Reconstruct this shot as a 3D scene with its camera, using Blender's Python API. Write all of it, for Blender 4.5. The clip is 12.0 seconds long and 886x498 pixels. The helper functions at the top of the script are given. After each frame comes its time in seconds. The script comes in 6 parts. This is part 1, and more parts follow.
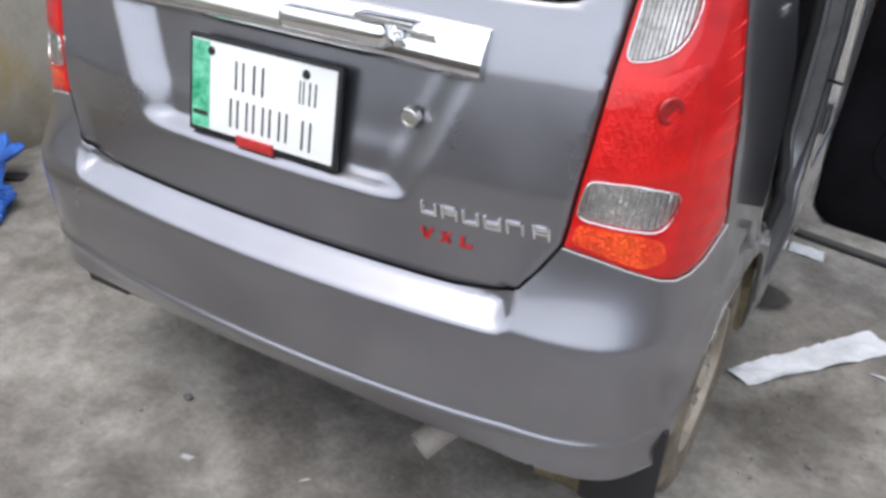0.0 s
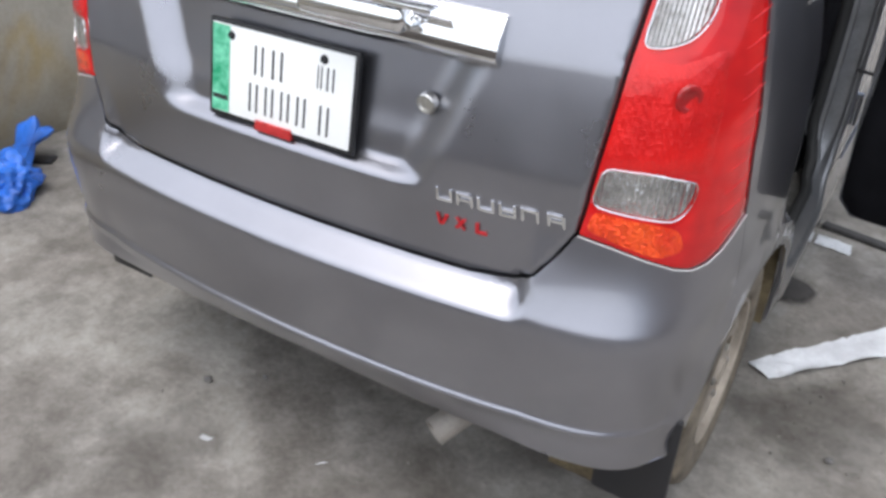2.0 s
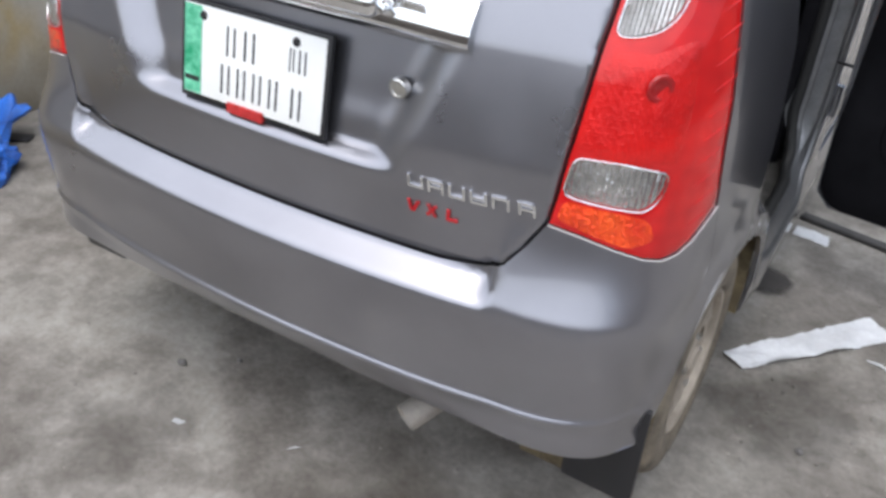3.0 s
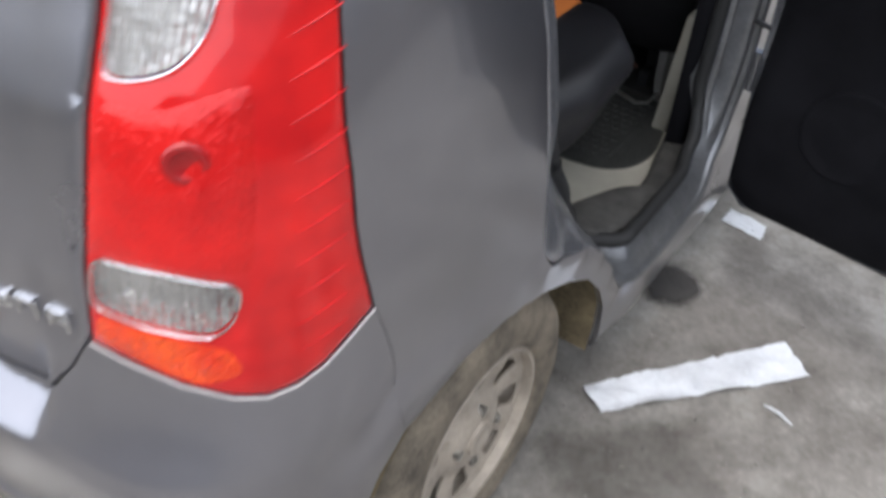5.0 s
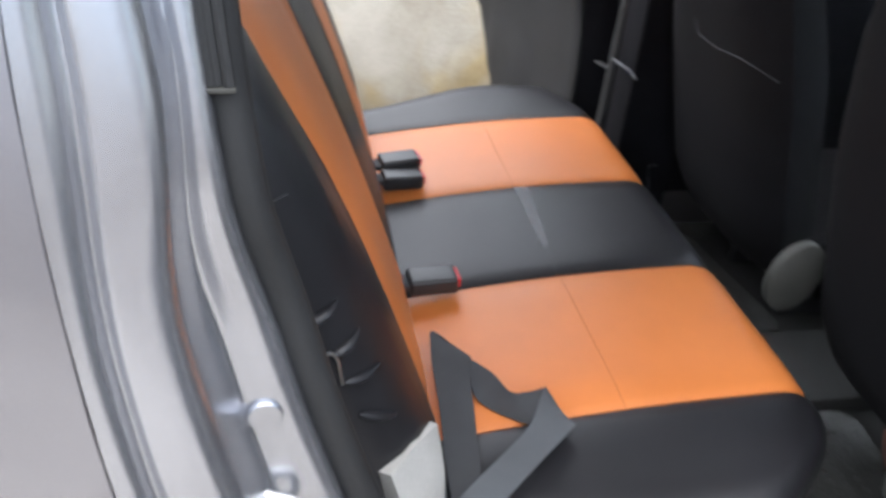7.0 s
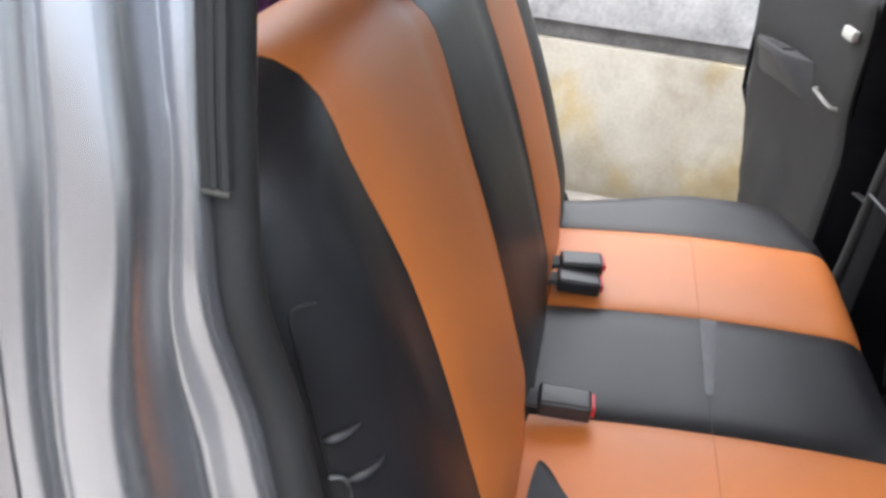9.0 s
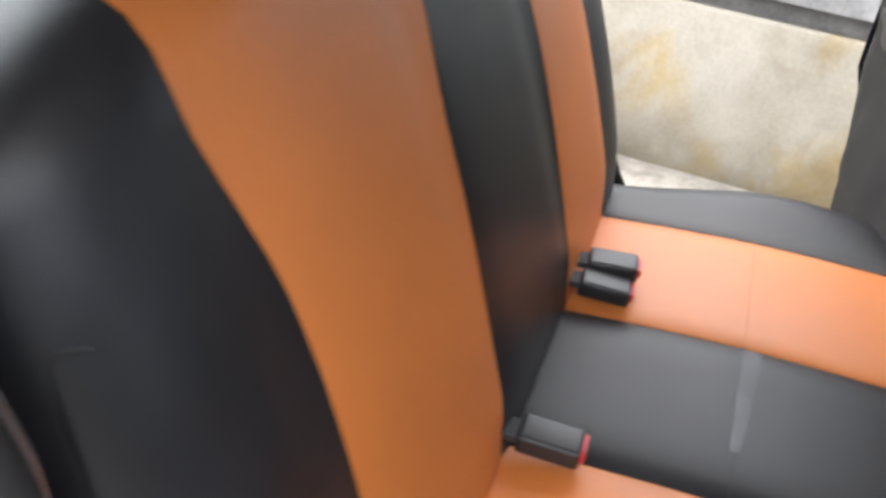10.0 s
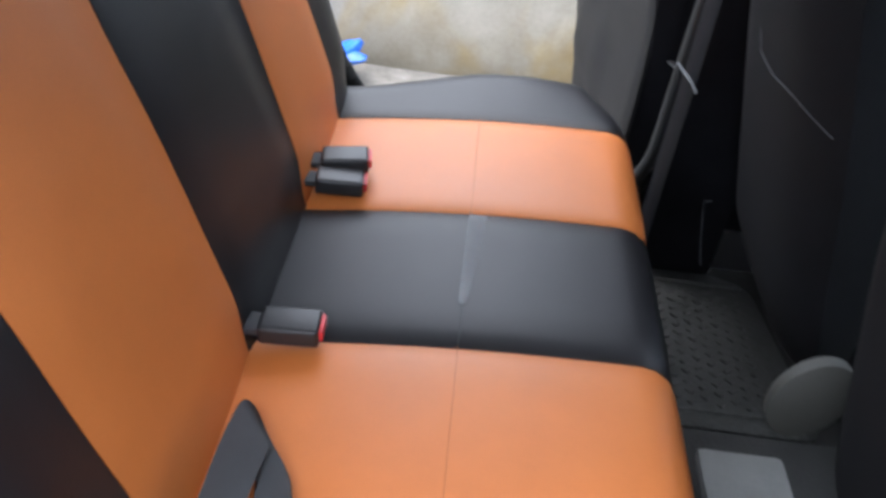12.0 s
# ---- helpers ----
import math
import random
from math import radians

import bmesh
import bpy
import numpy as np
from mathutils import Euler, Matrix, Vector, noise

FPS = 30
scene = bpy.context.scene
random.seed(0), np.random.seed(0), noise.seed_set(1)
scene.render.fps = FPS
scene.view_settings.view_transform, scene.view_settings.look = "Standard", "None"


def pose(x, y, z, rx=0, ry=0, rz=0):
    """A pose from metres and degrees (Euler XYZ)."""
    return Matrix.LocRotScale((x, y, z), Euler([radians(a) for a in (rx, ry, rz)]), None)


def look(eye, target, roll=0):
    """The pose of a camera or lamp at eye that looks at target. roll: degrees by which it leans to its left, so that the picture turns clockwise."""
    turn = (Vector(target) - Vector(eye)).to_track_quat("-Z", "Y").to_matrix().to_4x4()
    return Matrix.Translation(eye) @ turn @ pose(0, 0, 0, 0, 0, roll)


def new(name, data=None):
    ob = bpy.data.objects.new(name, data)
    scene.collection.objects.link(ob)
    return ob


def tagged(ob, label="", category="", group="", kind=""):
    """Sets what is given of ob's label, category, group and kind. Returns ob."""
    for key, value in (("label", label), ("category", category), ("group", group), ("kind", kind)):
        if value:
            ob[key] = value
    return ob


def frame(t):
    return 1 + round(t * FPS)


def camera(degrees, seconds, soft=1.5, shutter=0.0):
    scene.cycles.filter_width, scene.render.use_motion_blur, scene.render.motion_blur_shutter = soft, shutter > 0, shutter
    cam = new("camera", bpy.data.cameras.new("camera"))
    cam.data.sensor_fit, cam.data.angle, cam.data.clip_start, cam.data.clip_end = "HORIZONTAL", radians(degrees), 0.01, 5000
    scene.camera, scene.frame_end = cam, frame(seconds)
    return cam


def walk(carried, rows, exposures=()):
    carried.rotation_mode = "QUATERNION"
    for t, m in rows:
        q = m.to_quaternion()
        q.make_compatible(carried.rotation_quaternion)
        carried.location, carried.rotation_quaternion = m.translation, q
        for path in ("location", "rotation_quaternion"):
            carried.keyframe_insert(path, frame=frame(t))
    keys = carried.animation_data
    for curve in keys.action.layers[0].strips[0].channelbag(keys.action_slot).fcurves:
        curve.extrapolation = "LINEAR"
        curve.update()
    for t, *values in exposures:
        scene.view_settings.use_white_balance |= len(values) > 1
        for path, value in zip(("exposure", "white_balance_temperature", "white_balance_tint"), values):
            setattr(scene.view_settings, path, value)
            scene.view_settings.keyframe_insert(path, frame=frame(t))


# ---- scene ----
from mathutils.geometry import delaunay_2d_cdt

# camera and walk
cam = camera(56.3, 12.0, soft=3.2, shutter=0.5)
PATH = [
    (0, (0.901, -0.839, 1.381), (0.108, 0.588, 0.409), 2.71),
    (0.5, (0.911, -0.829, 1.380), (0.087, 0.579, 0.406), 2.04),
    (1, (0.919, -0.822, 1.382), (0.088, 0.580, 0.407), 1.85),
    (1.5, (0.918, -0.828, 1.377), (0.081, 0.562, 0.389), 2.06),
    (2, (0.918, -0.831, 1.378), (0.080, 0.553, 0.382), 2.44),
    (2.5, (0.921, -0.822, 1.374), (0.074, 0.553, 0.373), 1.97),
    (2.7, (0.930, -0.823, 1.379), (0.098, 0.557, 0.372), 3.30),
    (4.3, (0.946, -0.465, 1.363), (0.272, 0.851, 0.170), 1.30),
    (4.5, (0.980, -0.368, 1.353), (0.332, 0.949, 0.146), 1.83),
    (4.7, (1.050, -0.251, 1.361), (0.336, 1.022, 0.145), 3.81),
    (5, (1.131, -0.094, 1.365), (0.312, 1.112, 0.147), 3.03),
    (5.3, (1.126, 0.069, 1.334), (0.241, 1.255, 0.142), 3.17),
    (5.5, (1.114, 0.197, 1.302), (0.205, 1.405, 0.152), 5.31),
    (5.8, (1.141, 0.393, 1.325), (0.043, 1.434, 0.176), 5.52),
    (6, (1.183, 0.482, 1.323), (-0.033, 1.396, 0.185), 7.52),
    (6.2, (1.206, 0.555, 1.352), (-0.126, 1.329, 0.240), 6.42),
    (6.5, (1.182, 0.649, 1.363), (-0.262, 1.312, 0.321), 6.47),
    (7, (1.109, 0.781, 1.373), (-0.443, 1.142, 0.338), 5.11),
    (7.5, (1.145, 0.913, 1.399), (-0.491, 0.882, 0.432), 6.24),
    (7.7, (1.151, 0.936, 1.421), (-0.489, 0.783, 0.473), 5.54),
    (9.3, (0.955, 0.938, 1.372), (-0.647, 0.667, 0.388), 6.57),
    (9.5, (0.907, 0.930, 1.352), (-0.644, 0.626, 0.298), 7.25),
    (10, (0.794, 1.023, 1.354), (-0.706, 0.608, 0.265), 8.69),
    (10.5, (0.779, 1.173, 1.378), (-0.803, 0.600, 0.495), 4.94),
    (11, (0.741, 1.139, 1.380), (-0.834, 0.834, 0.362), 5.58),
    (11.5, (0.765, 1.169, 1.351), (-0.750, 1.041, 0.212), 6.44),
    (12, (0.833, 1.166, 1.354), (-0.669, 1.159, 0.190), 7.29),
]
EXPOSURES = [(0.0, 0.48, 6200, 10), (2.7, 0.48, 6200, 10), (4.5, 0.40, 6200, 10), (5.0, 0.73, 6200, 10), (5.5, 1.45, 6200, 10), (6.0, 1.85, 6200, 10), (6.5, 2.1, 6250, 10), (7.5, 2.15, 6250, 10), (9.5, 2.2, 6550, 10), (10.0, 2.28, 6600, 10), (10.5, 2.2, 6600, 10), (11.0, 2.15, 6250, 10), (12.0, 2.14, 5950, 10)]
walk(cam, [(t, look(e, g, r)) for t, e, g, r in PATH], EXPOSURES)

# world and sun: a bright overcast sky over a narrow yard
world = bpy.data.worlds.new("sky")
scene.world = world
world.use_nodes = True
wn, wl = world.node_tree.nodes, world.node_tree.links
sky = wn.new("ShaderNodeTexSky")
sky.sky_type, sky.sun_disc = "NISHITA", False
sky.sun_elevation, sky.sun_rotation = radians(74), radians(191)
sky.air_density, sky.dust_density, sky.ozone_density = 1.0, 4.0, 1.0
hsv = wn.new("ShaderNodeHueSaturation")
hsv.inputs["Saturation"].default_value = 0.6
wl.new(sky.outputs[0], hsv.inputs["Color"])
wl.new(hsv.outputs[0], wn["Background"].inputs["Color"])
wn["Background"].inputs["Strength"].default_value = 0.14
sun = new("sun", bpy.data.lights.new("sun", "SUN"))
sun.data.energy, sun.data.angle, sun.data.color = 2.2, radians(138), (1.0, 0.985, 0.965)
sun.matrix_world = look((-0.15, -0.75, 2.7), (0, 0, 0))

# ---- materials ----
def material(name, colour, rough=0.6, metal=0.0, var=0.25, scale=8.0, fine=120.0, bump=0.2, bump_d=0.002, coat=0.0, sheen=0.0, spec=0.5, rough_var=0.1, tint=None, space="Object"):
    """Principled surface with variation at two scales: broad patches and fine grain, both also in the relief."""
    m = bpy.data.materials.new(name)
    m.use_nodes = True
    n, l = m.node_tree.nodes, m.node_tree.links
    b = n["Principled BSDF"]
    co = n.new("ShaderNodeTexCoord")
    broad = n.new("ShaderNodeTexNoise")
    broad.inputs["Scale"].default_value, broad.inputs["Detail"].default_value, broad.inputs["Roughness"].default_value = scale, 6, 0.6
    grain = n.new("ShaderNodeTexNoise")
    grain.inputs["Scale"].default_value, grain.inputs["Detail"].default_value = fine, 3
    for t in (broad, grain):
        l.new(co.outputs[space], t.inputs["Vector"])
    ramp = n.new("ShaderNodeValToRGB")
    lo = tuple(c * (1 - var) for c in colour)
    hi = tuple(min(1, c * (1 + var)) for c in (tint or colour))
    ramp.color_ramp.elements[0].position, ramp.color_ramp.elements[1].position = 0.3, 0.7
    ramp.color_ramp.elements[0].color, ramp.color_ramp.elements[1].color = (*lo, 1), (*hi, 1)
    mix = n.new("ShaderNodeMath")
    mix.operation = "MULTIPLY_ADD"
    mix.inputs[1].default_value = 0.3
    l.new(grain.outputs["Fac"], mix.inputs[0])
    sub = n.new("ShaderNodeMath")
    sub.operation = "MULTIPLY_ADD"
    sub.inputs[1].default_value, sub.inputs[2].default_value = 0.85, -0.07
    l.new(broad.outputs["Fac"], sub.inputs[0])
    l.new(sub.outputs[0], mix.inputs[2])
    l.new(mix.outputs[0], ramp.inputs[0])
    l.new(ramp.outputs[0], b.inputs["Base Color"])
    rr = n.new("ShaderNodeMapRange")
    rr.inputs["To Min"].default_value, rr.inputs["To Max"].default_value = max(0.02, rough - rough_var), min(1, rough + rough_var)
    l.new(broad.outputs["Fac"], rr.inputs["Value"])
    l.new(rr.outputs[0], b.inputs["Roughness"])
    b.inputs["Metallic"].default_value = metal
    b.inputs["Coat Weight"].default_value, b.inputs["Coat Roughness"].default_value = coat, 0.05
    b.inputs["Sheen Weight"].default_value = sheen
    b.inputs["Specular IOR Level"].default_value = spec
    if bump:
        bp = n.new("ShaderNodeBump")
        bp.inputs["Strength"].default_value, bp.inputs["Distance"].default_value = bump, bump_d
        l.new(grain.outputs["Fac"], bp.inputs["Height"])
        l.new(bp.outputs[0], b.inputs["Normal"])
    return m


paint = material("grey_car_paint", (0.295, 0.295, 0.325), rough=0.31, metal=0.92, var=0.08, scale=5, fine=900, bump=0.02, bump_d=0.0004, coat=1.0, rough_var=0.10)
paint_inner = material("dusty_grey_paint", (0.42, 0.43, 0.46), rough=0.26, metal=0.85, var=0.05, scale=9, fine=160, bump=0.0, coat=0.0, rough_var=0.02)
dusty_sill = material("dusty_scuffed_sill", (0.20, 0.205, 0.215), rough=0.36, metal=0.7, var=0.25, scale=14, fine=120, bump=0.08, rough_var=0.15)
chrome = material("chrome", (0.86, 0.87, 0.88), rough=0.07, metal=1.0, var=0.03, bump=0.0, rough_var=0.03)
# pale colour for the highlight painted along the bumper edge
edge_highlight = material("pale_edge_highlight", (0.46, 0.45, 0.44), rough=0.4, var=0.1, bump=0.05)
steel = material("bright_steel", (0.62, 0.62, 0.60), rough=0.3, metal=1.0, var=0.15, bump=0.05)
bare_steel = material("bare_striker_steel", (0.80, 0.80, 0.79), rough=0.42, metal=0.75, var=0.12, bump=0.05)
pale_plastic = material("chalky_pale_plastic", (0.40, 0.395, 0.37), rough=0.6, var=0.12, scale=14, fine=260, bump=0.15)
black_plastic = material("black_plastic", (0.014, 0.014, 0.016), rough=0.5, var=0.2, scale=15, fine=500, bump=0.25, bump_d=0.0008)
rubber = material("black_rubber", (0.011, 0.0115, 0.012), rough=0.7, var=0.3, scale=20, fine=300, bump=0.2, bump_d=0.001)
tyre_rubber = material("dusty_tyre_rubber", (0.085, 0.072, 0.056), rough=0.9, var=0.35, scale=14, fine=200, bump=0.4, bump_d=0.002, tint=(0.20, 0.168, 0.125))
rim_paint = material("dusty_silver_rim", (0.36, 0.315, 0.26), rough=0.6, metal=0.2, var=0.3, scale=16, fine=160, bump=0.15)
mud_liner = material("muddy_arch_liner", (0.07, 0.055, 0.035), rough=0.9, var=0.5, scale=10, fine=120, bump=0.5, tint=(0.16, 0.125, 0.07))
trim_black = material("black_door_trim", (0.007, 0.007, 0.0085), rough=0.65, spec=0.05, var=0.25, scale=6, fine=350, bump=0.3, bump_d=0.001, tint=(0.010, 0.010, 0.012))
trim_grey = material("dark_grey_door_trim", (0.009, 0.0093, 0.010), rough=0.6, spec=0.35, var=0.2, scale=6, fine=400, bump=0.3, bump_d=0.001)
trim_mid = material("mid_grey_door_plastic", (0.028, 0.029, 0.032), rough=0.55, var=0.2, scale=6, fine=400, bump=0.2, bump_d=0.001)
trim_beige = material("beige_plastic_trim", (0.33, 0.315, 0.265), rough=0.65, var=0.18, scale=9, fine=260, bump=0.2, bump_d=0.001)
orange = material("orange_leatherette", (0.55, 0.166, 0.036), rough=0.46, spec=0.65, var=0.08, scale=5, fine=650, bump=0.3, bump_d=0.0006, tint=(0.59, 0.182, 0.041))
dark_vinyl = material("black_leatherette", (0.0115, 0.0115, 0.0135), rough=0.42, spec=0.42, var=0.2, scale=6, fine=600, bump=0.35, bump_d=0.0007, tint=(0.013, 0.013, 0.015))
webbing = material("black_webbing", (0.036, 0.038, 0.041), rough=0.75, var=0.2, scale=20, fine=700, bump=0.3, bump_d=0.0008)
webbing_back = material("grey_webbing", (0.07, 0.076, 0.083), rough=0.6, var=0.15, scale=20, fine=700, bump=0.3, bump_d=0.0008)
buckle_black = material("buckle_plastic", (0.02, 0.02, 0.021), rough=0.38, var=0.2, bump=0.1)
buckle_red = material("red_button", (0.55, 0.03, 0.035), rough=0.4, var=0.1, bump=0.05)
carpet = material("dark_grey_carpet", (0.035, 0.035, 0.033), rough=0.95, var=0.45, scale=18, fine=260, bump=0.9, bump_d=0.004, tint=(0.06, 0.058, 0.053))
mat_rubber = material("grey_floor_mat", (0.032, 0.033, 0.031), rough=0.45, var=0.4, scale=30, fine=110, bump=0.9, bump_d=0.004)
floor_dark = material("dark_worn_floor_lining", (0.013, 0.013, 0.0125), rough=0.8, var=0.4, scale=16, fine=160, bump=0.6, bump_d=0.003)
paper = material("white_paper", (0.66, 0.68, 0.70), rough=0.9, var=0.16, scale=14, fine=90, bump=0.4, bump_d=0.003)
blue_bag = material("blue_plastic_bag", (0.02, 0.09, 0.42), rough=0.35, var=0.35, scale=14, fine=60, bump=0.3, tint=(0.03, 0.16, 0.62))
purple_cloth = material("purple_patterned_cloth", (0.11, 0.028, 0.10), rough=0.9, var=0.6, scale=40, fine=260, bump=0.6, bump_d=0.002, tint=(0.22, 0.07, 0.2))
plate_white = material("white_plate", (0.9, 0.91, 0.89), rough=0.35, var=0.03, bump=0.03)
plate_green = material("green_plate_band", (0.03, 0.42, 0.20), rough=0.35, var=0.25, scale=30, bump=0.03, tint=(0.2, 0.6, 0.4))
plate_ink = material("black_plate_ink", (0.02, 0.02, 0.022), rough=0.5, var=0.1, bump=0.0)
badge_red = material("red_badge", (0.42, 0.015, 0.02), rough=0.35, var=0.1, bump=0.0)
deep_red = material("deep_red_plastic", (0.34, 0.010, 0.012), rough=0.25, var=0.1, bump=0.0)
red_label = material("red_reflector", (0.45, 0.03, 0.03), rough=0.3, var=0.25, scale=60, bump=0.1)
tan_pipe = material("dusty_exhaust_steel", (0.40, 0.37, 0.33), rough=0.6, metal=0.4, var=0.25, scale=18, fine=160, bump=0.25)
seal_dark = material("dark_gap", (0.012, 0.012, 0.013), rough=0.7, var=0.2, bump=0.0)
# orange seat cover with the footwell's shade put into its colour
shaded_orange = material("shaded_orange_cover", (0.036, 0.011, 0.005), rough=0.8, var=0.4, scale=30, bump=0.3)
bar_dark = material("dusty_dark_bar", (0.06, 0.058, 0.056), rough=0.8, var=0.4, scale=12, bump=0.3)
under_dark = material("black_underbody", (0.02, 0.02, 0.02), rough=0.9, var=0.4, scale=8, bump=0.4)


def glassy(name, colour, rough=0.03, ior=1.45):
    """Clear or coloured moulded glass or plastic, with a slight ripple."""
    m = bpy.data.materials.new(name)
    m.use_nodes = True
    n, l = m.node_tree.nodes, m.node_tree.links
    b = n["Principled BSDF"]
    b.inputs["Base Color"].default_value = (*colour, 1)
    b.inputs["Roughness"].default_value, b.inputs["Transmission Weight"].default_value, b.inputs["IOR"].default_value = rough, 1.0, ior
    return m


black_cloth = material("black_seat_cloth", (0.006, 0.006, 0.007), rough=0.95, spec=0.15, var=0.3, scale=12, fine=500, bump=0.5, bump_d=0.001)
trim_dull = material("dull_grey_beige_plastic", (0.048, 0.048, 0.042), rough=0.65, var=0.2, scale=9, fine=260, bump=0.2, bump_d=0.001)
trim_pale = material("pale_grey_plastic", (0.14, 0.14, 0.135), rough=0.6, var=0.2, scale=9, fine=260, bump=0.2, bump_d=0.001)
lining = material("pale_grey_lining", (0.38, 0.375, 0.36), rough=0.95, var=0.08, scale=9, fine=400, bump=0.4)
window_glass = glassy("window_glass", (0.75, 0.8, 0.8), 0.0, ior=1.2)


def lens_material(name, base, deep, cell, rough=0.12, trans=0.0, metal=0.0, strength=0.5, facet=0.0, ribs=0.0):
    """Moulded lamp plastic: fine square prisms over a reflector, under a smooth coat."""
    m = bpy.data.materials.new(name)
    m.use_nodes = True
    n, l = m.node_tree.nodes, m.node_tree.links
    b = n["Principled BSDF"]
    co = n.new("ShaderNodeTexCoord")
    vor = n.new("ShaderNodeTexVoronoi")
    vor.inputs["Scale"].default_value, vor.inputs["Randomness"].default_value = cell, 0.35
    l.new(co.outputs["Object"], vor.inputs["Vector"])
    nz = n.new("ShaderNodeTexNoise")
    nz.inputs["Scale"].default_value = 14
    l.new(co.outputs["Object"], nz.inputs["Vector"])
    mx = n.new("ShaderNodeMix")
    mx.data_type = "RGBA"
    mx.inputs[6].default_value, mx.inputs[7].default_value = (*base, 1), (*deep, 1)
    add = n.new("ShaderNodeMath")
    add.operation = "MULTIPLY"
    l.new(vor.outputs["Distance"], add.inputs[0])
    add2 = n.new("ShaderNodeMath")
    add2.operation = "MULTIPLY_ADD"
    add2.inputs[1].default_value = 1.6
    add.inputs[1].default_value = 0.6
    l.new(nz.outputs["Fac"], add2.inputs[0])
    add2.inputs[2].default_value = -0.55
    sm = n.new("ShaderNodeMath")
    sm.use_clamp = True
    l.new(add.outputs[0], sm.inputs[0])
    l.new(add2.outputs[0], sm.inputs[1])
    l.new(sm.outputs[0], mx.inputs[0])
    l.new(mx.outputs[2], b.inputs["Base Color"])
    b.inputs["Roughness"].default_value, b.inputs["Metallic"].default_value = rough, metal
    b.inputs["Coat Weight"].default_value, b.inputs["Coat Roughness"].default_value = 0.6, 0.03
    b.inputs["Specular IOR Level"].default_value = 0.25
    b.inputs["Transmission Weight"].default_value = trans
    bp = n.new("ShaderNodeBump")
    bp.inputs["Strength"].default_value, bp.inputs["Distance"].default_value = strength, 0.002
    l.new(vor.outputs["Distance"], bp.inputs["Height"])
    last = bp.outputs[0]
    if ribs:
        # upright moulded ribs under the prisms
        wave = n.new("ShaderNodeTexWave")
        wave.inputs["Scale"].default_value, wave.inputs["Distortion"].default_value = ribs, 0.4
        l.new(co.outputs["Object"], wave.inputs["Vector"])
        rb = n.new("ShaderNodeBump")
        rb.inputs["Strength"].default_value, rb.inputs["Distance"].default_value = 0.9, 0.004
        l.new(wave.outputs["Fac"], rb.inputs["Height"])
        l.new(last, rb.inputs["Normal"])
        last = rb.outputs[0]
    if facet:
        # every prism leans its own way
        half = n.new("ShaderNodeVectorMath")
        half.operation = "SUBTRACT"
        half.inputs[1].default_value = (0.5, 0.5, 0.5)
        l.new(vor.outputs["Color"], half.inputs[0])
        tilt = n.new("ShaderNodeVectorMath")
        tilt.operation = "MULTIPLY_ADD"
        tilt.inputs[1].default_value = (facet, facet, facet)
        l.new(half.outputs[0], tilt.inputs[0])
        l.new(last, tilt.inputs[2])
        unit = n.new("ShaderNodeVectorMath")
        unit.operation = "NORMALIZE"
        l.new(tilt.outputs[0], unit.inputs[0])
        last = unit.outputs[0]
    l.new(last, b.inputs["Normal"])
    return m


red_lens = lens_material("red_lamp_lens", (0.80, 0.016, 0.013), (0.48, 0.008, 0.009), 240, rough=0.16, metal=0.15, strength=0.35, facet=0.22)
red_lens_side = lens_material("smooth_red_lamp_lens", (0.70, 0.014, 0.013), (0.46, 0.008, 0.010), 30, strength=0.1)
clear_lens = lens_material("clear_lamp_lens", (0.88, 0.88, 0.86), (0.28, 0.275, 0.27), 170, rough=0.14, metal=0.75, strength=0.35, facet=0.3, ribs=42)
cloudy_lens = lens_material("cloudy_lamp_lens", (0.82, 0.81, 0.79), (0.42, 0.40, 0.38), 130, rough=0.2, metal=0.55, strength=0.35, facet=0.35, ribs=55)
# the bright orange base paints in the reflector's returned glints
reflex_lens = lens_material("red_reflex_reflector", (1.0, 0.13, 0.015), (0.85, 0.02, 0.01), 260, rough=0.12, metal=0.25, strength=0.6, facet=0.9)


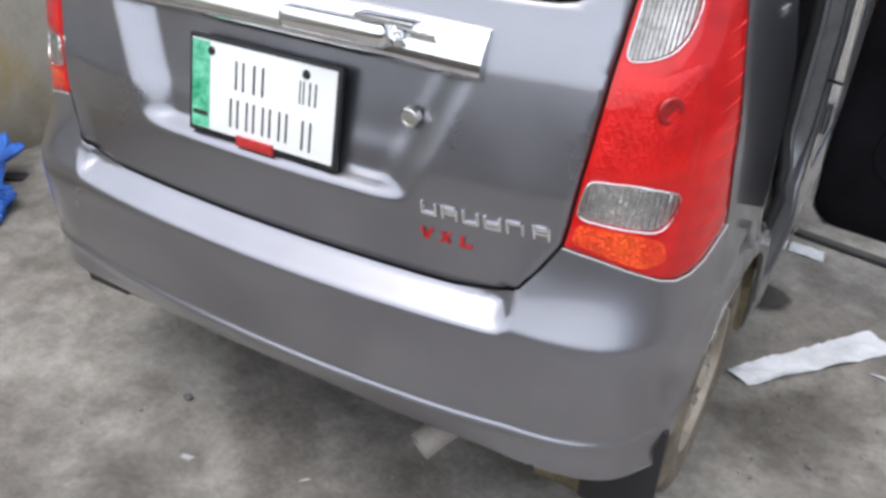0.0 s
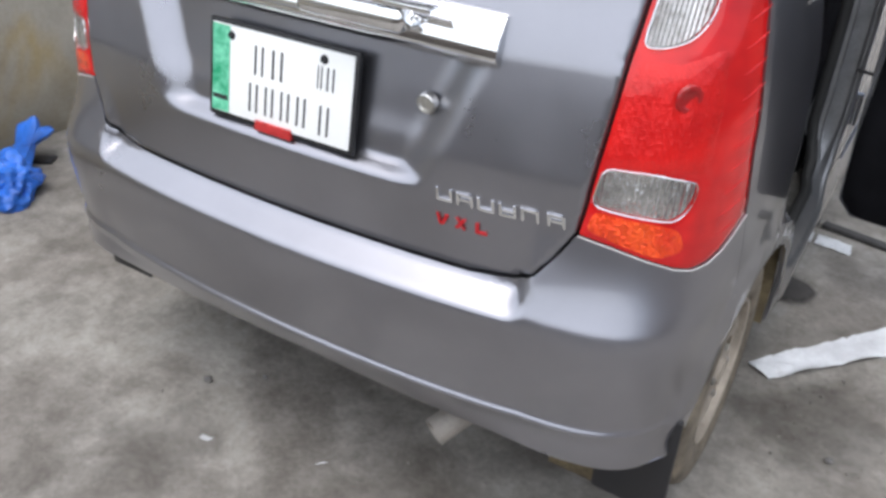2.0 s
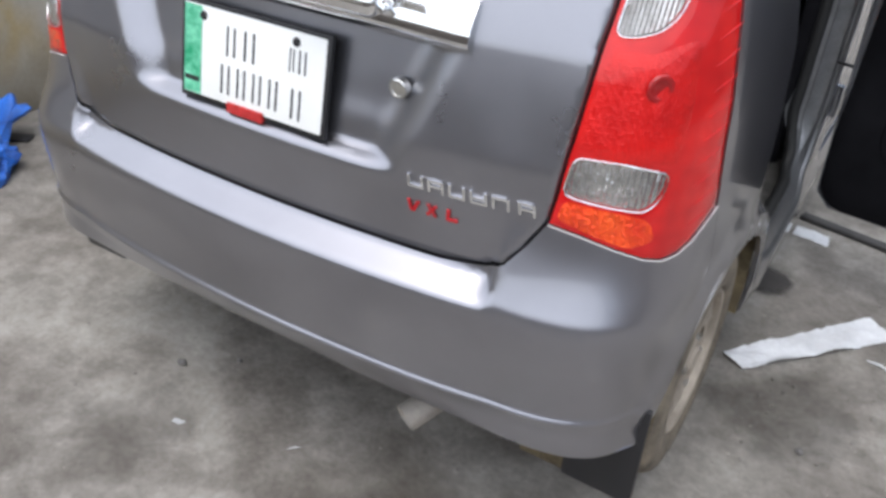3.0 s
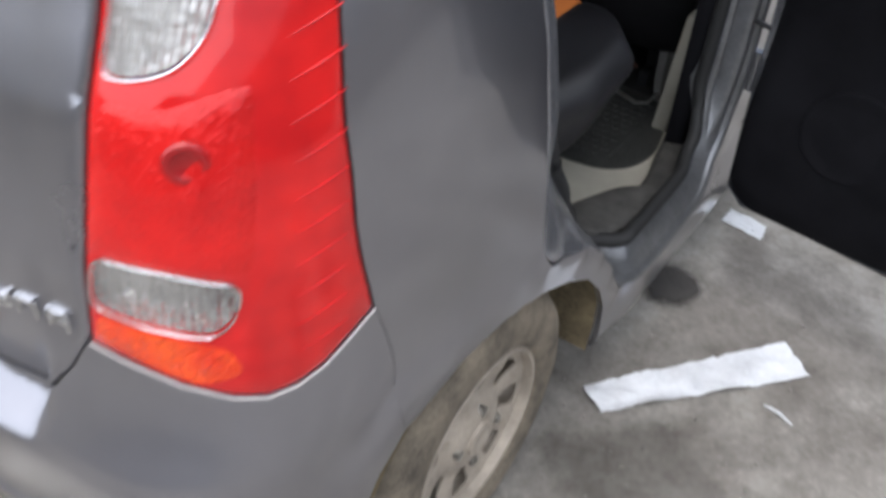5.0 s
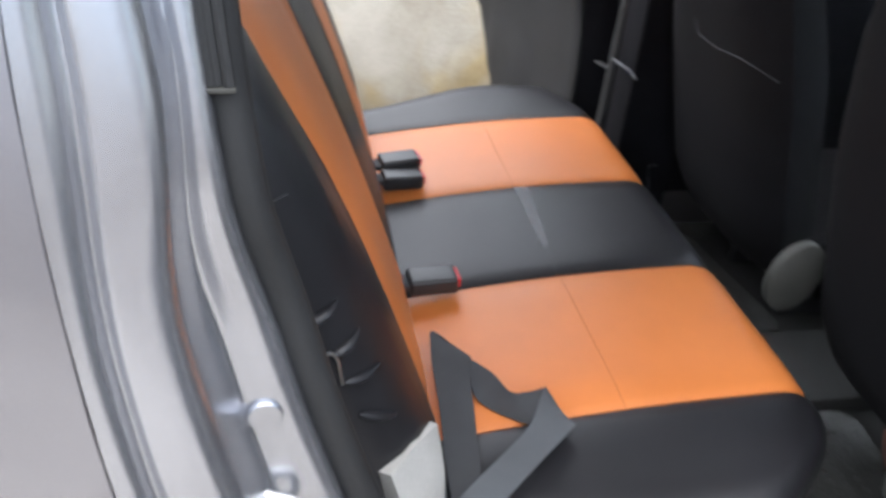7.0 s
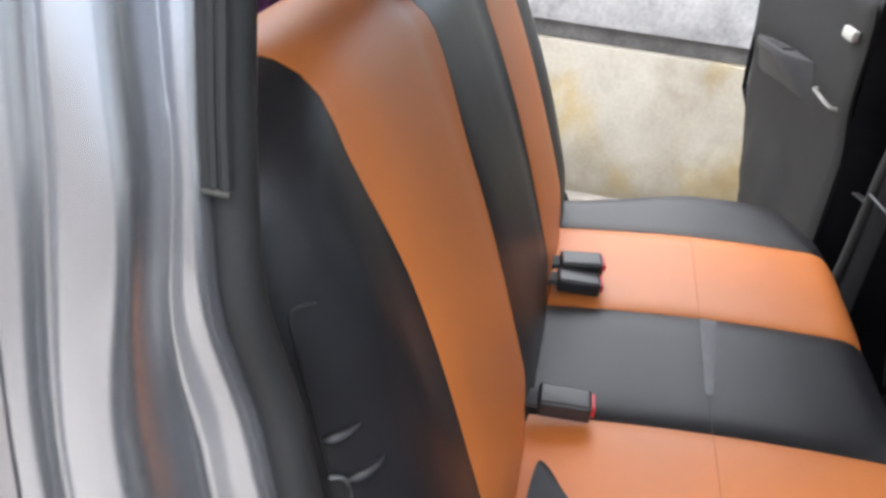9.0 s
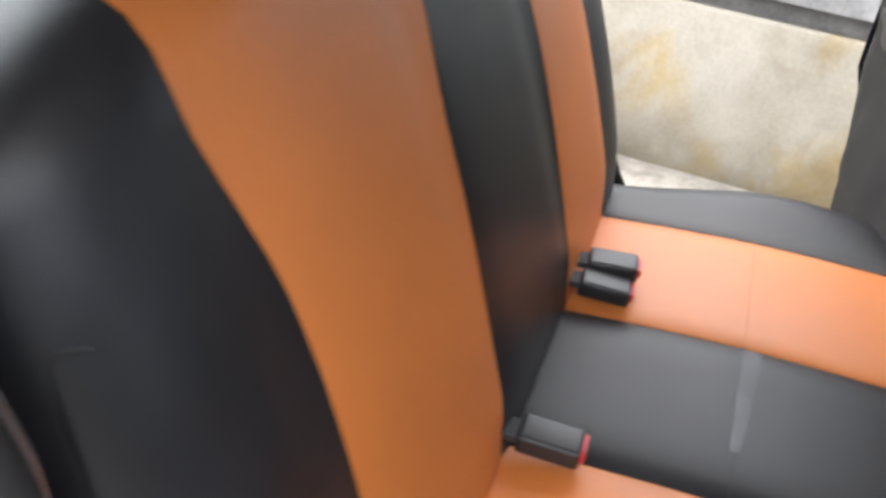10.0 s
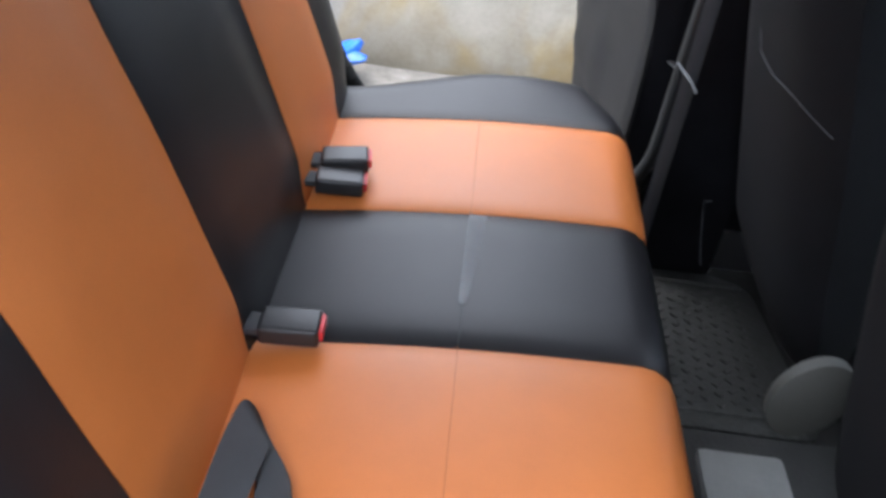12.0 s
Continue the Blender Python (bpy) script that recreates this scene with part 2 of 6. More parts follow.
def concrete_ground():
    """Dusty worn concrete: broad damp and dusty patches, trowel marks, grit."""
    m = material("dusty_concrete", (0.225, 0.212, 0.19), rough=0.92, var=0.22, scale=1.6, fine=70, bump=0.5, bump_d=0.004, tint=(0.27, 0.257, 0.235))
    n, l = m.node_tree.nodes, m.node_tree.links
    b = n["Principled BSDF"]
    old = b.inputs["Base Color"].links[0].from_socket
    co = n["Texture Coordinate"]
    musg = n.new("ShaderNodeTexNoise")
    musg.inputs["Scale"].default_value, musg.inputs["Detail"].default_value, musg.inputs["Roughness"].default_value = 5.5, 9, 0.72
    musg.inputs["Distortion"].default_value = 0.2
    l.new(co.outputs["Object"], musg.inputs["Vector"])
    rp = n.new("ShaderNodeValToRGB")
    rp.color_ramp.elements[0].position, rp.color_ramp.elements[1].position = 0.36, 0.62
    rp.color_ramp.elements[0].color, rp.color_ramp.elements[1].color = (0.50, 0.48, 0.46, 1), (1.16, 1.16, 1.16, 1)
    l.new(musg.outputs["Fac"], rp.inputs[0])
    mx = n.new("ShaderNodeMix")
    mx.data_type, mx.blend_type = "RGBA", "MULTIPLY"
    mx.inputs[0].default_value = 0.8
    l.new(old, mx.inputs[6])
    l.new(rp.outputs[0], mx.inputs[7])
    # pale dusty and darker damp patches with ragged edges
    pat = n.new("ShaderNodeTexNoise")
    pat.inputs["Scale"].default_value, pat.inputs["Detail"].default_value, pat.inputs["Roughness"].default_value, pat.inputs["Distortion"].default_value = 2.4, 10, 0.70, 0.25
    l.new(co.outputs["Object"], pat.inputs["Vector"])
    rp3 = n.new("ShaderNodeValToRGB")
    rp3.color_ramp.elements[0].position, rp3.color_ramp.elements[1].position = 0.43, 0.55
    rp3.color_ramp.elements[0].color, rp3.color_ramp.elements[1].color = (0.74, 0.72, 0.70, 1), (1.08, 1.08, 1.07, 1)
    l.new(pat.outputs["Fac"], rp3.inputs[0])
    mx3 = n.new("ShaderNodeMix")
    mx3.data_type, mx3.blend_type = "RGBA", "MULTIPLY"
    mx3.inputs[0].default_value = 0.85
    l.new(mx.outputs[2], mx3.inputs[6])
    l.new(rp3.outputs[0], mx3.inputs[7])
    vo = n.new("ShaderNodeTexVoronoi")
    vo.inputs["Scale"].default_value = 55
    l.new(co.outputs["Object"], vo.inputs["Vector"])
    rp2 = n.new("ShaderNodeValToRGB")
    rp2.color_ramp.elements[0].position, rp2.color_ramp.elements[1].position = 0.06, 0.16
    rp2.color_ramp.elements[0].color, rp2.color_ramp.elements[1].color = (0.6, 0.6, 0.6, 1), (1, 1, 1, 1)
    l.new(vo.outputs["Distance"], rp2.inputs[0])
    mx2 = n.new("ShaderNodeMix")
    mx2.data_type, mx2.blend_type = "RGBA", "MULTIPLY"
    mx2.inputs[0].default_value = 0.5
    l.new(mx3.outputs[2], mx2.inputs[6])
    l.new(rp2.outputs[0], mx2.inputs[7])
    l.new(mx2.outputs[2], b.inputs["Base Color"])
    return m


def stained_wall():
    """Old cream lime wash: ochre patches, grey mould rising from the foot, thin vertical drips."""
    m = material("stained_lime_wash", (0.40, 0.365, 0.295), rough=0.95, var=0.10, scale=4, fine=60, bump=0.6, bump_d=0.004, tint=(0.46, 0.435, 0.37))
    n, l = m.node_tree.nodes, m.node_tree.links
    b = n["Principled BSDF"]
    last = b.inputs["Base Color"].links[0].from_socket
    co = n["Texture Coordinate"]
    for scl, dist, lo, hi, col, amt in ((2.3, 0.7, 0.52, 0.68, (0.95, 0.80, 0.50), 0.9), (5.0, 0.6, 0.52, 0.75, (0.70, 0.66, 0.60), 0.7), (1.1, 0.8, 0.50, 0.75, (0.80, 0.78, 0.74), 0.8)):
        t = n.new("ShaderNodeTexNoise")
        t.inputs["Scale"].default_value, t.inputs["Detail"].default_value, t.inputs["Distortion"].default_value = scl, 8, dist
        l.new(co.outputs["Object"], t.inputs["Vector"])
        r = n.new("ShaderNodeMapRange")
        r.inputs["From Min"].default_value, r.inputs["From Max"].default_value, r.inputs["To Max"].default_value = lo, hi, amt
        l.new(t.outputs["Fac"], r.inputs["Value"])
        mx = n.new("ShaderNodeMix")
        mx.data_type, mx.blend_type = "RGBA", "MULTIPLY"
        l.new(r.outputs[0], mx.inputs[0])
        l.new(last, mx.inputs[6])
        mx.inputs[7].default_value = (*col, 1)
        last = mx.outputs[2]
    # grey damp and mould rising from the foot, uneven along its upper edge
    sep = n.new("ShaderNodeSeparateXYZ")
    l.new(co.outputs["Object"], sep.inputs[0])
    wav = n.new("ShaderNodeTexNoise")
    wav.inputs["Scale"].default_value, wav.inputs["Detail"].default_value = 7, 8
    l.new(co.outputs["Object"], wav.inputs["Vector"])
    hgt = n.new("ShaderNodeMath")
    hgt.operation = "MULTIPLY_ADD"
    hgt.inputs[1].default_value = -0.34
    l.new(wav.outputs["Fac"], hgt.inputs[0])
    l.new(sep.outputs["Z"], hgt.inputs[2])
    r = n.new("ShaderNodeMapRange")
    r.inputs["From Min"].default_value, r.inputs["From Max"].default_value = -0.15, 0.08
    r.inputs["To Min"].default_value, r.inputs["To Max"].default_value = 0.85, 0.0
    l.new(hgt.outputs[0], r.inputs["Value"])
    mx = n.new("ShaderNodeMix")
    mx.data_type, mx.blend_type = "RGBA", "MULTIPLY"
    l.new(r.outputs[0], mx.inputs[0])
    l.new(last, mx.inputs[6])
    mx.inputs[7].default_value = (0.66, 0.63, 0.58, 1)
    l.new(mx.outputs[2], b.inputs["Base Color"])
    return m


brown_plaster = material("brown_plaster", (0.21, 0.18, 0.15), rough=0.95, var=0.2, scale=3, fine=60, bump=0.5, bump_d=0.004)
ground_mat = concrete_ground()
wall_mat = stained_wall()
cement = material("grey_white_cement", (0.33, 0.33, 0.325), rough=0.92, var=0.3, scale=7, fine=60, bump=0.5, bump_d=0.004, tint=(0.42, 0.42, 0.415))
dark_cement = material("dark_grey_cement", (0.16, 0.155, 0.15), rough=0.9, var=0.4, scale=9, fine=70, bump=0.5, bump_d=0.004)

# ---- mesh helpers ----
def mesh_ob(name, bm, mat, parent=None, label="", smooth=True, crease=38):
    bmesh.ops.remove_doubles(bm, verts=bm.verts, dist=1e-6)
    for f in bm.faces:
        f.smooth = smooth
    me = bpy.data.meshes.new(name)
    bm.to_mesh(me)
    bm.free()
    me.materials.append(mat)
    if smooth:
        me.set_sharp_from_angle(angle=radians(crease))
    ob = new(name, me)
    if parent:
        ob.parent = parent
    if label:
        tagged(ob, label)
    return ob


def part(name, bm, mat, parent, label="", smooth=True, crease=38):
    return mesh_ob(name, bm, mat, parent, label, smooth, crease)


def pane(name, bm, parent, label=""):
    """A window pane of tinted glass."""
    return part(name, bm, window_glass, parent, label)


def thing(name, label, category, group="", kind=""):
    return tagged(new(name), label, category, group, kind)


def box(bm, lo, hi, bevel=0.0, m=None, seg=2):
    """A box between two corners, its edges rounded."""
    made = bmesh.ops.create_cube(bm, size=1)["verts"]
    c = [(a + b) / 2 for a, b in zip(lo, hi)]
    for v in made:
        v.co = Vector([c[i] + v.co[i] * (hi[i] - lo[i]) for i in range(3)])
    if bevel:
        es = list({e for v in made for e in v.link_edges})
        made = bmesh.ops.bevel(bm, geom=es, offset=bevel, segments=seg, profile=0.6, affect="EDGES")["verts"] + [v for v in made if v.is_valid]
    if m is not None:
        done = set()
        for v in made:
            if v.is_valid and v not in done:
                v.co = m @ v.co
                done.add(v)
    return made


def tube(bm, pts, r, n=10, caps=True, flat=1.0, up=None):
    """A round or flattened bar along points; r may be a list."""
    pts = [Vector(p) for p in pts]
    rings = []
    for i, p in enumerate(pts):
        d = (pts[min(i + 1, len(pts) - 1)] - pts[max(i - 1, 0)]).normalized()
        a = (Vector(up) if up else Vector((0, 0, 1)) if abs(d.z) < 0.9 else Vector((1, 0, 0)))
        u = d.cross(a).normalized()
        v = u.cross(d).normalized()
        rr = r[i] if isinstance(r, (list, tuple)) else r
        rings.append([bm.verts.new(p + u * rr * math.cos(k * math.tau / n) + v * rr * flat * math.sin(k * math.tau / n)) for k in range(n)])
    for a, b in zip(rings, rings[1:]):
        for k in range(n):
            bm.faces.new((a[k], a[(k + 1) % n], b[(k + 1) % n], b[k]))
    if caps:
        bm.faces.new(rings[0][::-1])
        bm.faces.new(rings[-1])
    return rings


def strip(bm, pts, width_dirs, thick):
    """A band of cloth or webbing along points; width_dirs gives half its width at each point."""
    rows = []
    for p, w in zip(pts, width_dirs):
        p, w = Vector(p), Vector(w)
        rows.append((p - w, p + w))
    nrm = []
    for i in range(len(rows)):
        a, b = rows[max(i - 1, 0)], rows[min(i + 1, len(rows) - 1)]
        d = ((b[0] + b[1]) - (a[0] + a[1]))
        nrm.append((rows[i][1] - rows[i][0]).cross(d).normalized() * thick / 2)
    ring = [[bm.verts.new(l + k), bm.verts.new(r + k), bm.verts.new(r - k), bm.verts.new(l - k)] for (l, r), k in zip(rows, nrm)]
    for a, b in zip(ring, ring[1:]):
        for k in range(4):
            bm.faces.new((a[k], a[(k + 1) % 4], b[(k + 1) % 4], b[k]))
    bm.faces.new(ring[0][::-1])
    bm.faces.new(ring[-1])


def lathe(bm, prof, axis_m, n=32):
    """Turns rows of (radius, height) about the local z of axis_m."""
    rings = []
    for r, h in prof:
        rings.append([bm.verts.new(axis_m @ Vector((r * math.cos(k * math.tau / n), r * math.sin(k * math.tau / n), h))) for k in range(n)])
    for a, b in zip(rings, rings[1:]):
        for k in range(n):
            bm.faces.new((a[k], a[(k + 1) % n], b[(k + 1) % n], b[k]))
    return rings


def inside(p, poly):
    x, y, hit = p[0], p[1], False
    for (ax, ay), (bx, by) in zip(poly, poly[1:] + poly[:1]):
        if (ay > y) != (by > y) and x < (bx - ax) * (y - ay) / (by - ay) + ax:
            hit = not hit
    return hit


def resample(poly, h):
    out = []
    for (ax, ay), (bx, by) in zip(poly, poly[1:] + poly[:1]):
        k = max(1, int(math.ceil(math.hypot(bx - ax, by - ay) / h)))
        out += [(ax + (bx - ax) * i / k, ay + (by - ay) * i / k) for i in range(k)]
    return out


def rounded(poly, r, n=4):
    """A polygon with its corners rounded by about r."""
    out = []
    for i, p in enumerate(poly):
        a, b = Vector(poly[i - 1]), Vector(poly[(i + 1) % len(poly)])
        p = Vector(p)
        ra = min(r, (a - p).length * 0.45)
        rb = min(r, (b - p).length * 0.45)
        s, e = p + (a - p).normalized() * ra, p + (b - p).normalized() * rb
        for k in range(n + 1):
            t = k / n
            out.append(tuple(s * (1 - t) ** 2 + p * 2 * t * (1 - t) + e * t * t))
    return out


def patch(poly, f, h=0.03, holes=(), thick=0.012, roll=0.003, out=1.0, rows=()):
    """A curved sheet: the flat outline (with holes) is meshed and laid on f(u, v); it has thickness and rolled edges.
    out: +1 if f's du x dv points outside, else -1."""
    loops = [resample(list(p), h) for p in (poly, *holes)]
    pts, edges = [], []
    for lp in loops:
        b = len(pts)
        pts += lp
        edges += [(b + i, b + (i + 1) % len(lp)) for i in range(len(lp))]
    nb = len(pts)
    bp = np.array(pts)

    def free(p):
        return inside(p, loops[0]) and not any(inside(p, lp) for lp in loops[1:])
    # an even ring of points along every edge
    for k, lp in enumerate(loops):
        for p in shrink(lp, 0.42 * h if k == 0 else -0.42 * h):
            if free(p) and np.min((bp[:, 0] - p[0]) ** 2 + (bp[:, 1] - p[1]) ** 2) > (0.36 * h) ** 2:
                pts.append(tuple(p))
    us, vs = [p[0] for p in loops[0]], [p[1] for p in loops[0]]
    # creases run along rows of constant v
    for v in rows:
        line, u = [], min(us) + h * 0.25
        while u < max(us):
            if free((u, v)) and np.min((bp[:, 0] - u) ** 2 + (bp[:, 1] - v) ** 2) > 0.003 ** 2:
                line.append(len(pts))
                pts.append((u, v))
            u += h * 0.5
        edges += [(a, b) for a, b in zip(line, line[1:]) if b == a + 1 and pts[b][0] - pts[a][0] < h * 0.6]
    u = min(us) + h * 0.5
    while u < max(us):
        v = min(vs) + h * 0.5
        while v < max(vs):
            if free((u, v)) and np.min((bp[:, 0] - u) ** 2 + (bp[:, 1] - v) ** 2) > (0.8 * h) ** 2:
                if not rows or min(abs(v - q) for q in rows) > 0.3 * h:
                    pts.append((u, v))
            v += h
        u += h
    res = delaunay_2d_cdt([Vector(p) for p in pts], edges, [], 0, 1e-7)
    vo, tri, orig = res[0], res[2], res[3]
    bound = {i for i, o in enumerate(orig) if any(k < nb for k in o)}
    keep = []
    for t in tri:
        c = sum((vo[i] for i in t), Vector((0, 0))) / 3
        if inside(c, loops[0]) and not any(inside(c, lp) for lp in loops[1:]):
            keep.append(t)
    bm = bmesh.new()
    top, low = {}, {}
    e = 0.004
    for i in {k for t in keep for k in t}:
        a, b = vo[i]
        p = Vector(f(a, b))
        du = Vector(f(a + e, b)) - Vector(f(a - e, b))
        dv = Vector(f(a, b + e)) - Vector(f(a, b - e))
        nr = du.cross(dv).normalized() * out
        top[i] = bm.verts.new(p - nr * (roll if i in bound else 0))
        low[i] = bm.verts.new(p - nr * thick)
    cnt = {}
    for t in keep:
        t = t if out > 0 else t[::-1]
        bm.faces.new([top[i] for i in t])
        bm.faces.new([low[i] for i in t][::-1])
        for k in range(3):
            ed = (t[k], t[(k + 1) % 3])
            cnt[ed] = cnt.get(ed, 0) + 1
    for a, b in list(cnt):
        if (b, a) not in cnt:
            bm.faces.new((top[b], top[a], low[a], low[b]))
    return bm


def smooth_rows(rows, k=4):
    """Rows of numbers drawn out into a smooth run through all of them."""
    out = []
    rows = [Vector(r) for r in rows]
    for a in range(len(rows) - 1):
        p0, p1, p2, p3 = rows[max(a - 1, 0)], rows[a], rows[a + 1], rows[min(a + 2, len(rows) - 1)]
        for j in range(k):
            t = j / k
            out.append(((p1 * 2) + (p2 - p0) * t + (p0 * 2 - p1 * 5 + p2 * 4 - p3) * t * t + (p1 * 3 - p0 - p2 * 3 + p3) * t ** 3) * 0.5)
    return out + [rows[-1]]


def mirrored(bm):
    for v in bm.verts:
        v.co.x = -v.co.x
    bmesh.ops.reverse_faces(bm, faces=bm.faces)
    return bm


# ---- the car's outer surface ----
# s is the way round the tail (0 in the middle, + to the right), z the height
Y_C = 0.9


def table(rows, v):
    if v <= rows[0][0]:
        return rows[0][1]
    for (a, p), (b, q) in zip(rows, rows[1:]):
        if v <= b:
            return p + (q - p) * (v - a) / (b - a)
    return rows[-1][1]


def soft_table(rows, v, d=0.0035):
    return sum(table(rows, v + k * d) for k in (-1, 0, 1)) / 3


def ease(a, b, v):
    u = min(1.0, max(0.0, (v - a) / (b - a)))
    return u * u * (3 - 2 * u)


HALF = [(0.10, 0.70), (0.16, 0.728), (0.30, 0.738), (0.55, 0.745), (0.80, 0.745), (0.95, 0.738), (1.04, 0.722), (1.12, 0.705), (1.62, 0.60), (1.68, 0.55)]
TAIL_LOW = [(0.30, 0.20), (0.34, 0.135), (0.36, 0.112), (0.385, 0.092), (0.42, 0.078), (0.428, 0.075), (0.4315, 0.076), (0.4345, 0.0825), (0.441, 0.082), (0.50, 0.075), (0.56, 0.070), (0.60, 0.069)]
TAIL_HIGH = [(0.76, 0.122), (0.84, 0.128), (1.0, 0.16), (1.08, 0.185), (1.62, 0.33), (1.68, 0.39)]
TAIL_MID = TAIL_LOW + [(0.615, 0.070), (0.622, 0.075), (0.627, 0.084), (0.639, 0.104), (0.651, 0.121), (0.69, 0.122)] + TAIL_HIGH
TAIL_SIDE = [(0.22, 0.16), (0.30, 0.130), (0.36, 0.106), (0.385, 0.090)] + TAIL_LOW[4:] + [(0.625, 0.074), (0.645, 0.084), (0.68, 0.100), (0.72, 0.113)] + TAIL_HIGH


def plan_curve(n_sup):
    rows, acc, px, py = [], 0.0, 0.0, 0.0
    for k in range(301):
        th = k / 300 * math.pi / 2
        cx, cy = math.sin(th) ** (2 / n_sup), max(0.0, math.cos(th)) ** (2 / n_sup)
        x, y = 0.74 * cx, Y_C - 0.77 * cy
        if k:
            acc += math.hypot(x - px, y - py)
        rows.append((acc, cx, cy))
        px, py = x, y
    return [(a / acc, b, c) for a, b, c in rows], acc


CURVE, S_END = plan_curve(6.5)
CURVE_LOW, _ = plan_curve(7.5)
ARC, ARC_LOW = [c[0] for c in CURVE], [c[0] for c in CURVE_LOW]
# the rear wheel arch's edge, as (y, z)
ARCH = [(0.285, 0.16), (0.29, 0.30), (0.315, 0.43), (0.36, 0.51), (0.43, 0.56), (0.52, 0.58), (0.62, 0.575), (0.73, 0.545), (0.82, 0.503), (0.90, 0.45), (0.97, 0.375), (1.02, 0.29), (1.045, 0.20)]


def on_curve(arcs, rows, u):
    k = min(max(1, int(np.searchsorted(arcs, u))), len(rows) - 1)
    p, q = rows[k - 1], rows[k]
    w = (u - p[0]) / (q[0] - p[0])
    return p[1] + w * (q[1] - p[1]), p[2] + w * (q[2] - p[2])


def body(s, z):
    """The place on the car's outside."""
    a = abs(s)
    w = soft_table(HALF, z, 0.02)
    if a >= S_END:
        x, y = w, Y_C + a - S_END
    else:
        cx, cy = on_curve(ARC, CURVE, a / S_END)
        if z < 0.74:
            dx, dy = on_curve(ARC_LOW, CURVE_LOW, a / S_END)
            k = 1 - ease(0.58, 0.74, z)
            cx, cy = cx + (dx - cx) * k, cy + (dy - cy) * k
        x = w * cx
        m = ease(0.460, 0.490, x) if z > 0.42 else ease(0.36, 0.62, x)
        yr = soft_table(TAIL_MID, z) * (1 - m) + soft_table(TAIL_SIDE, z) * m
        # the tail is crowned across its width
        yr += 0.027 * (min(x, 0.5) / 0.45) ** 2 * ease(0.34, 0.42, z)
        # the hollow in which the number plate sits
        if 0.74 < z < 1.02 and x < 0.42:
            yr += (0.031 + 0.006 * ease(0.80, 0.88, z)) * ease(0.777, 0.801, z) * (1 - ease(0.985, 1.005, z)) * (1 - ease(0.232 + 0.4 * (z - 0.825), 0.315 + 0.4 * (z - 0.825), x))
        y = Y_C - (Y_C - yr) * cy
    # flared wheel arch
    if y > 0.25 and z < 0.75 and y < 1.25:
        d = min(math.hypot(y - p, z - q) for p, q in ARCH)
        x += 0.010 * (1 - ease(0.045, 0.085, d))
    # the rocker under the doors stands proud
    if y > 1.05 and z < 0.36:
        x += 0.022 * ease(1.05, 1.18, y) * (1 - ease(0.26, 0.36, z)) * (1 - ease(2.6, 2.75, y))
    return (math.copysign(x, s) if a > 1e-9 else 0.0, y, z)


def s_of_x(x, z):
    lo, hi = 0.0, S_END
    for _ in range(26):
        m = (lo + hi) / 2
        lo, hi = (m, hi) if body(m, z)[0] < abs(x) else (lo, m)
    return math.copysign(lo, x)


def s_of_y(y, z):
    lo, hi = 0.3, S_END + 4
    for _ in range(30):
        m = (lo + hi) / 2
        lo, hi = (m, hi) if body(m, z)[1] < y else (lo, m)
    return lo


def side(rows):
    """(y, z) on the flank as (s, z)."""
    return [(s_of_y(y, z), z) for y, z in rows]


# ---- ground, yard walls ----
def ground():
    bm = bmesh.new()
    n = 90
    ticks = sorted(set([-400, -120, -40, -15, -6] + [-3.2 + 6.4 * i / n for i in range(n + 1)] + [6, 15, 40, 120, 400]))
    grid = {}
    for i, x in enumerate(ticks):
        for j, y in enumerate(ticks):
            zz = 0.0
            if abs(x) < 4 and abs(y) < 4:
                zz = 0.006 * noise.noise(Vector((x * 1.7, y * 1.7, 0.3))) + 0.003 * noise.noise(Vector((x * 7, y * 7, 2.1)))
            grid[i, j] = bm.verts.new((x, y + 0.5, zz))
    for i in range(len(ticks) - 1):
        for j in range(len(ticks) - 1):
            bm.faces.new((grid[i, j], grid[i + 1, j], grid[i + 1, j + 1], grid[i, j + 1]))
    return tagged(mesh_ob("ground", bm, ground_mat), "dusty worn grey concrete yard floor", "ground", kind="structure")


ground()


def rough_wall(name, lo, hi, mat, label):
    """A plastered wall with slightly uneven faces."""
    bm = bmesh.new()
    box(bm, lo, hi, 0.012)
    return tagged(mesh_ob(name, bm, mat), label, "wall", kind="structure")


rough_wall("wall_west_foot", (-2.17, -4.0, -0.05), (-1.95, 7.0, 0.575), wall_mat, "cream lime-washed yard wall with ochre and mould stains")
rough_wall("wall_west_groove", (-2.17, -4.0, 0.575), (-1.975, 7.0, 0.64), dark_cement, "dark cement joint under the wall band")
rough_wall("wall_west_band", (-2.20, -4.0, 0.64), (-1.945, 7.0, 0.85), cement, "weathered grey-white cement band along the yard wall")
rough_wall("wall_west_top", (-2.25, -4.0, 0.85), (-1.99, 7.0, 1.22), wall_mat, "upper cream plaster of the yard wall")
# two unseen walls, added to block low sky and darken reflections
rough_wall("added_wall_east", (6.0, -4.0, -0.05), (6.22, 7.0, 1.7), brown_plaster, "unseen brown plastered wall added on the east side")
rough_wall("added_wall_south", (-1.94, -4.2, -0.05), (6.0, -4.0, 1.5), brown_plaster, "unseen brown plastered wall added behind the car")

# ---- the car: shell ----
car = thing("car", "metallic grey small hatchback car with both rear doors open", "car")

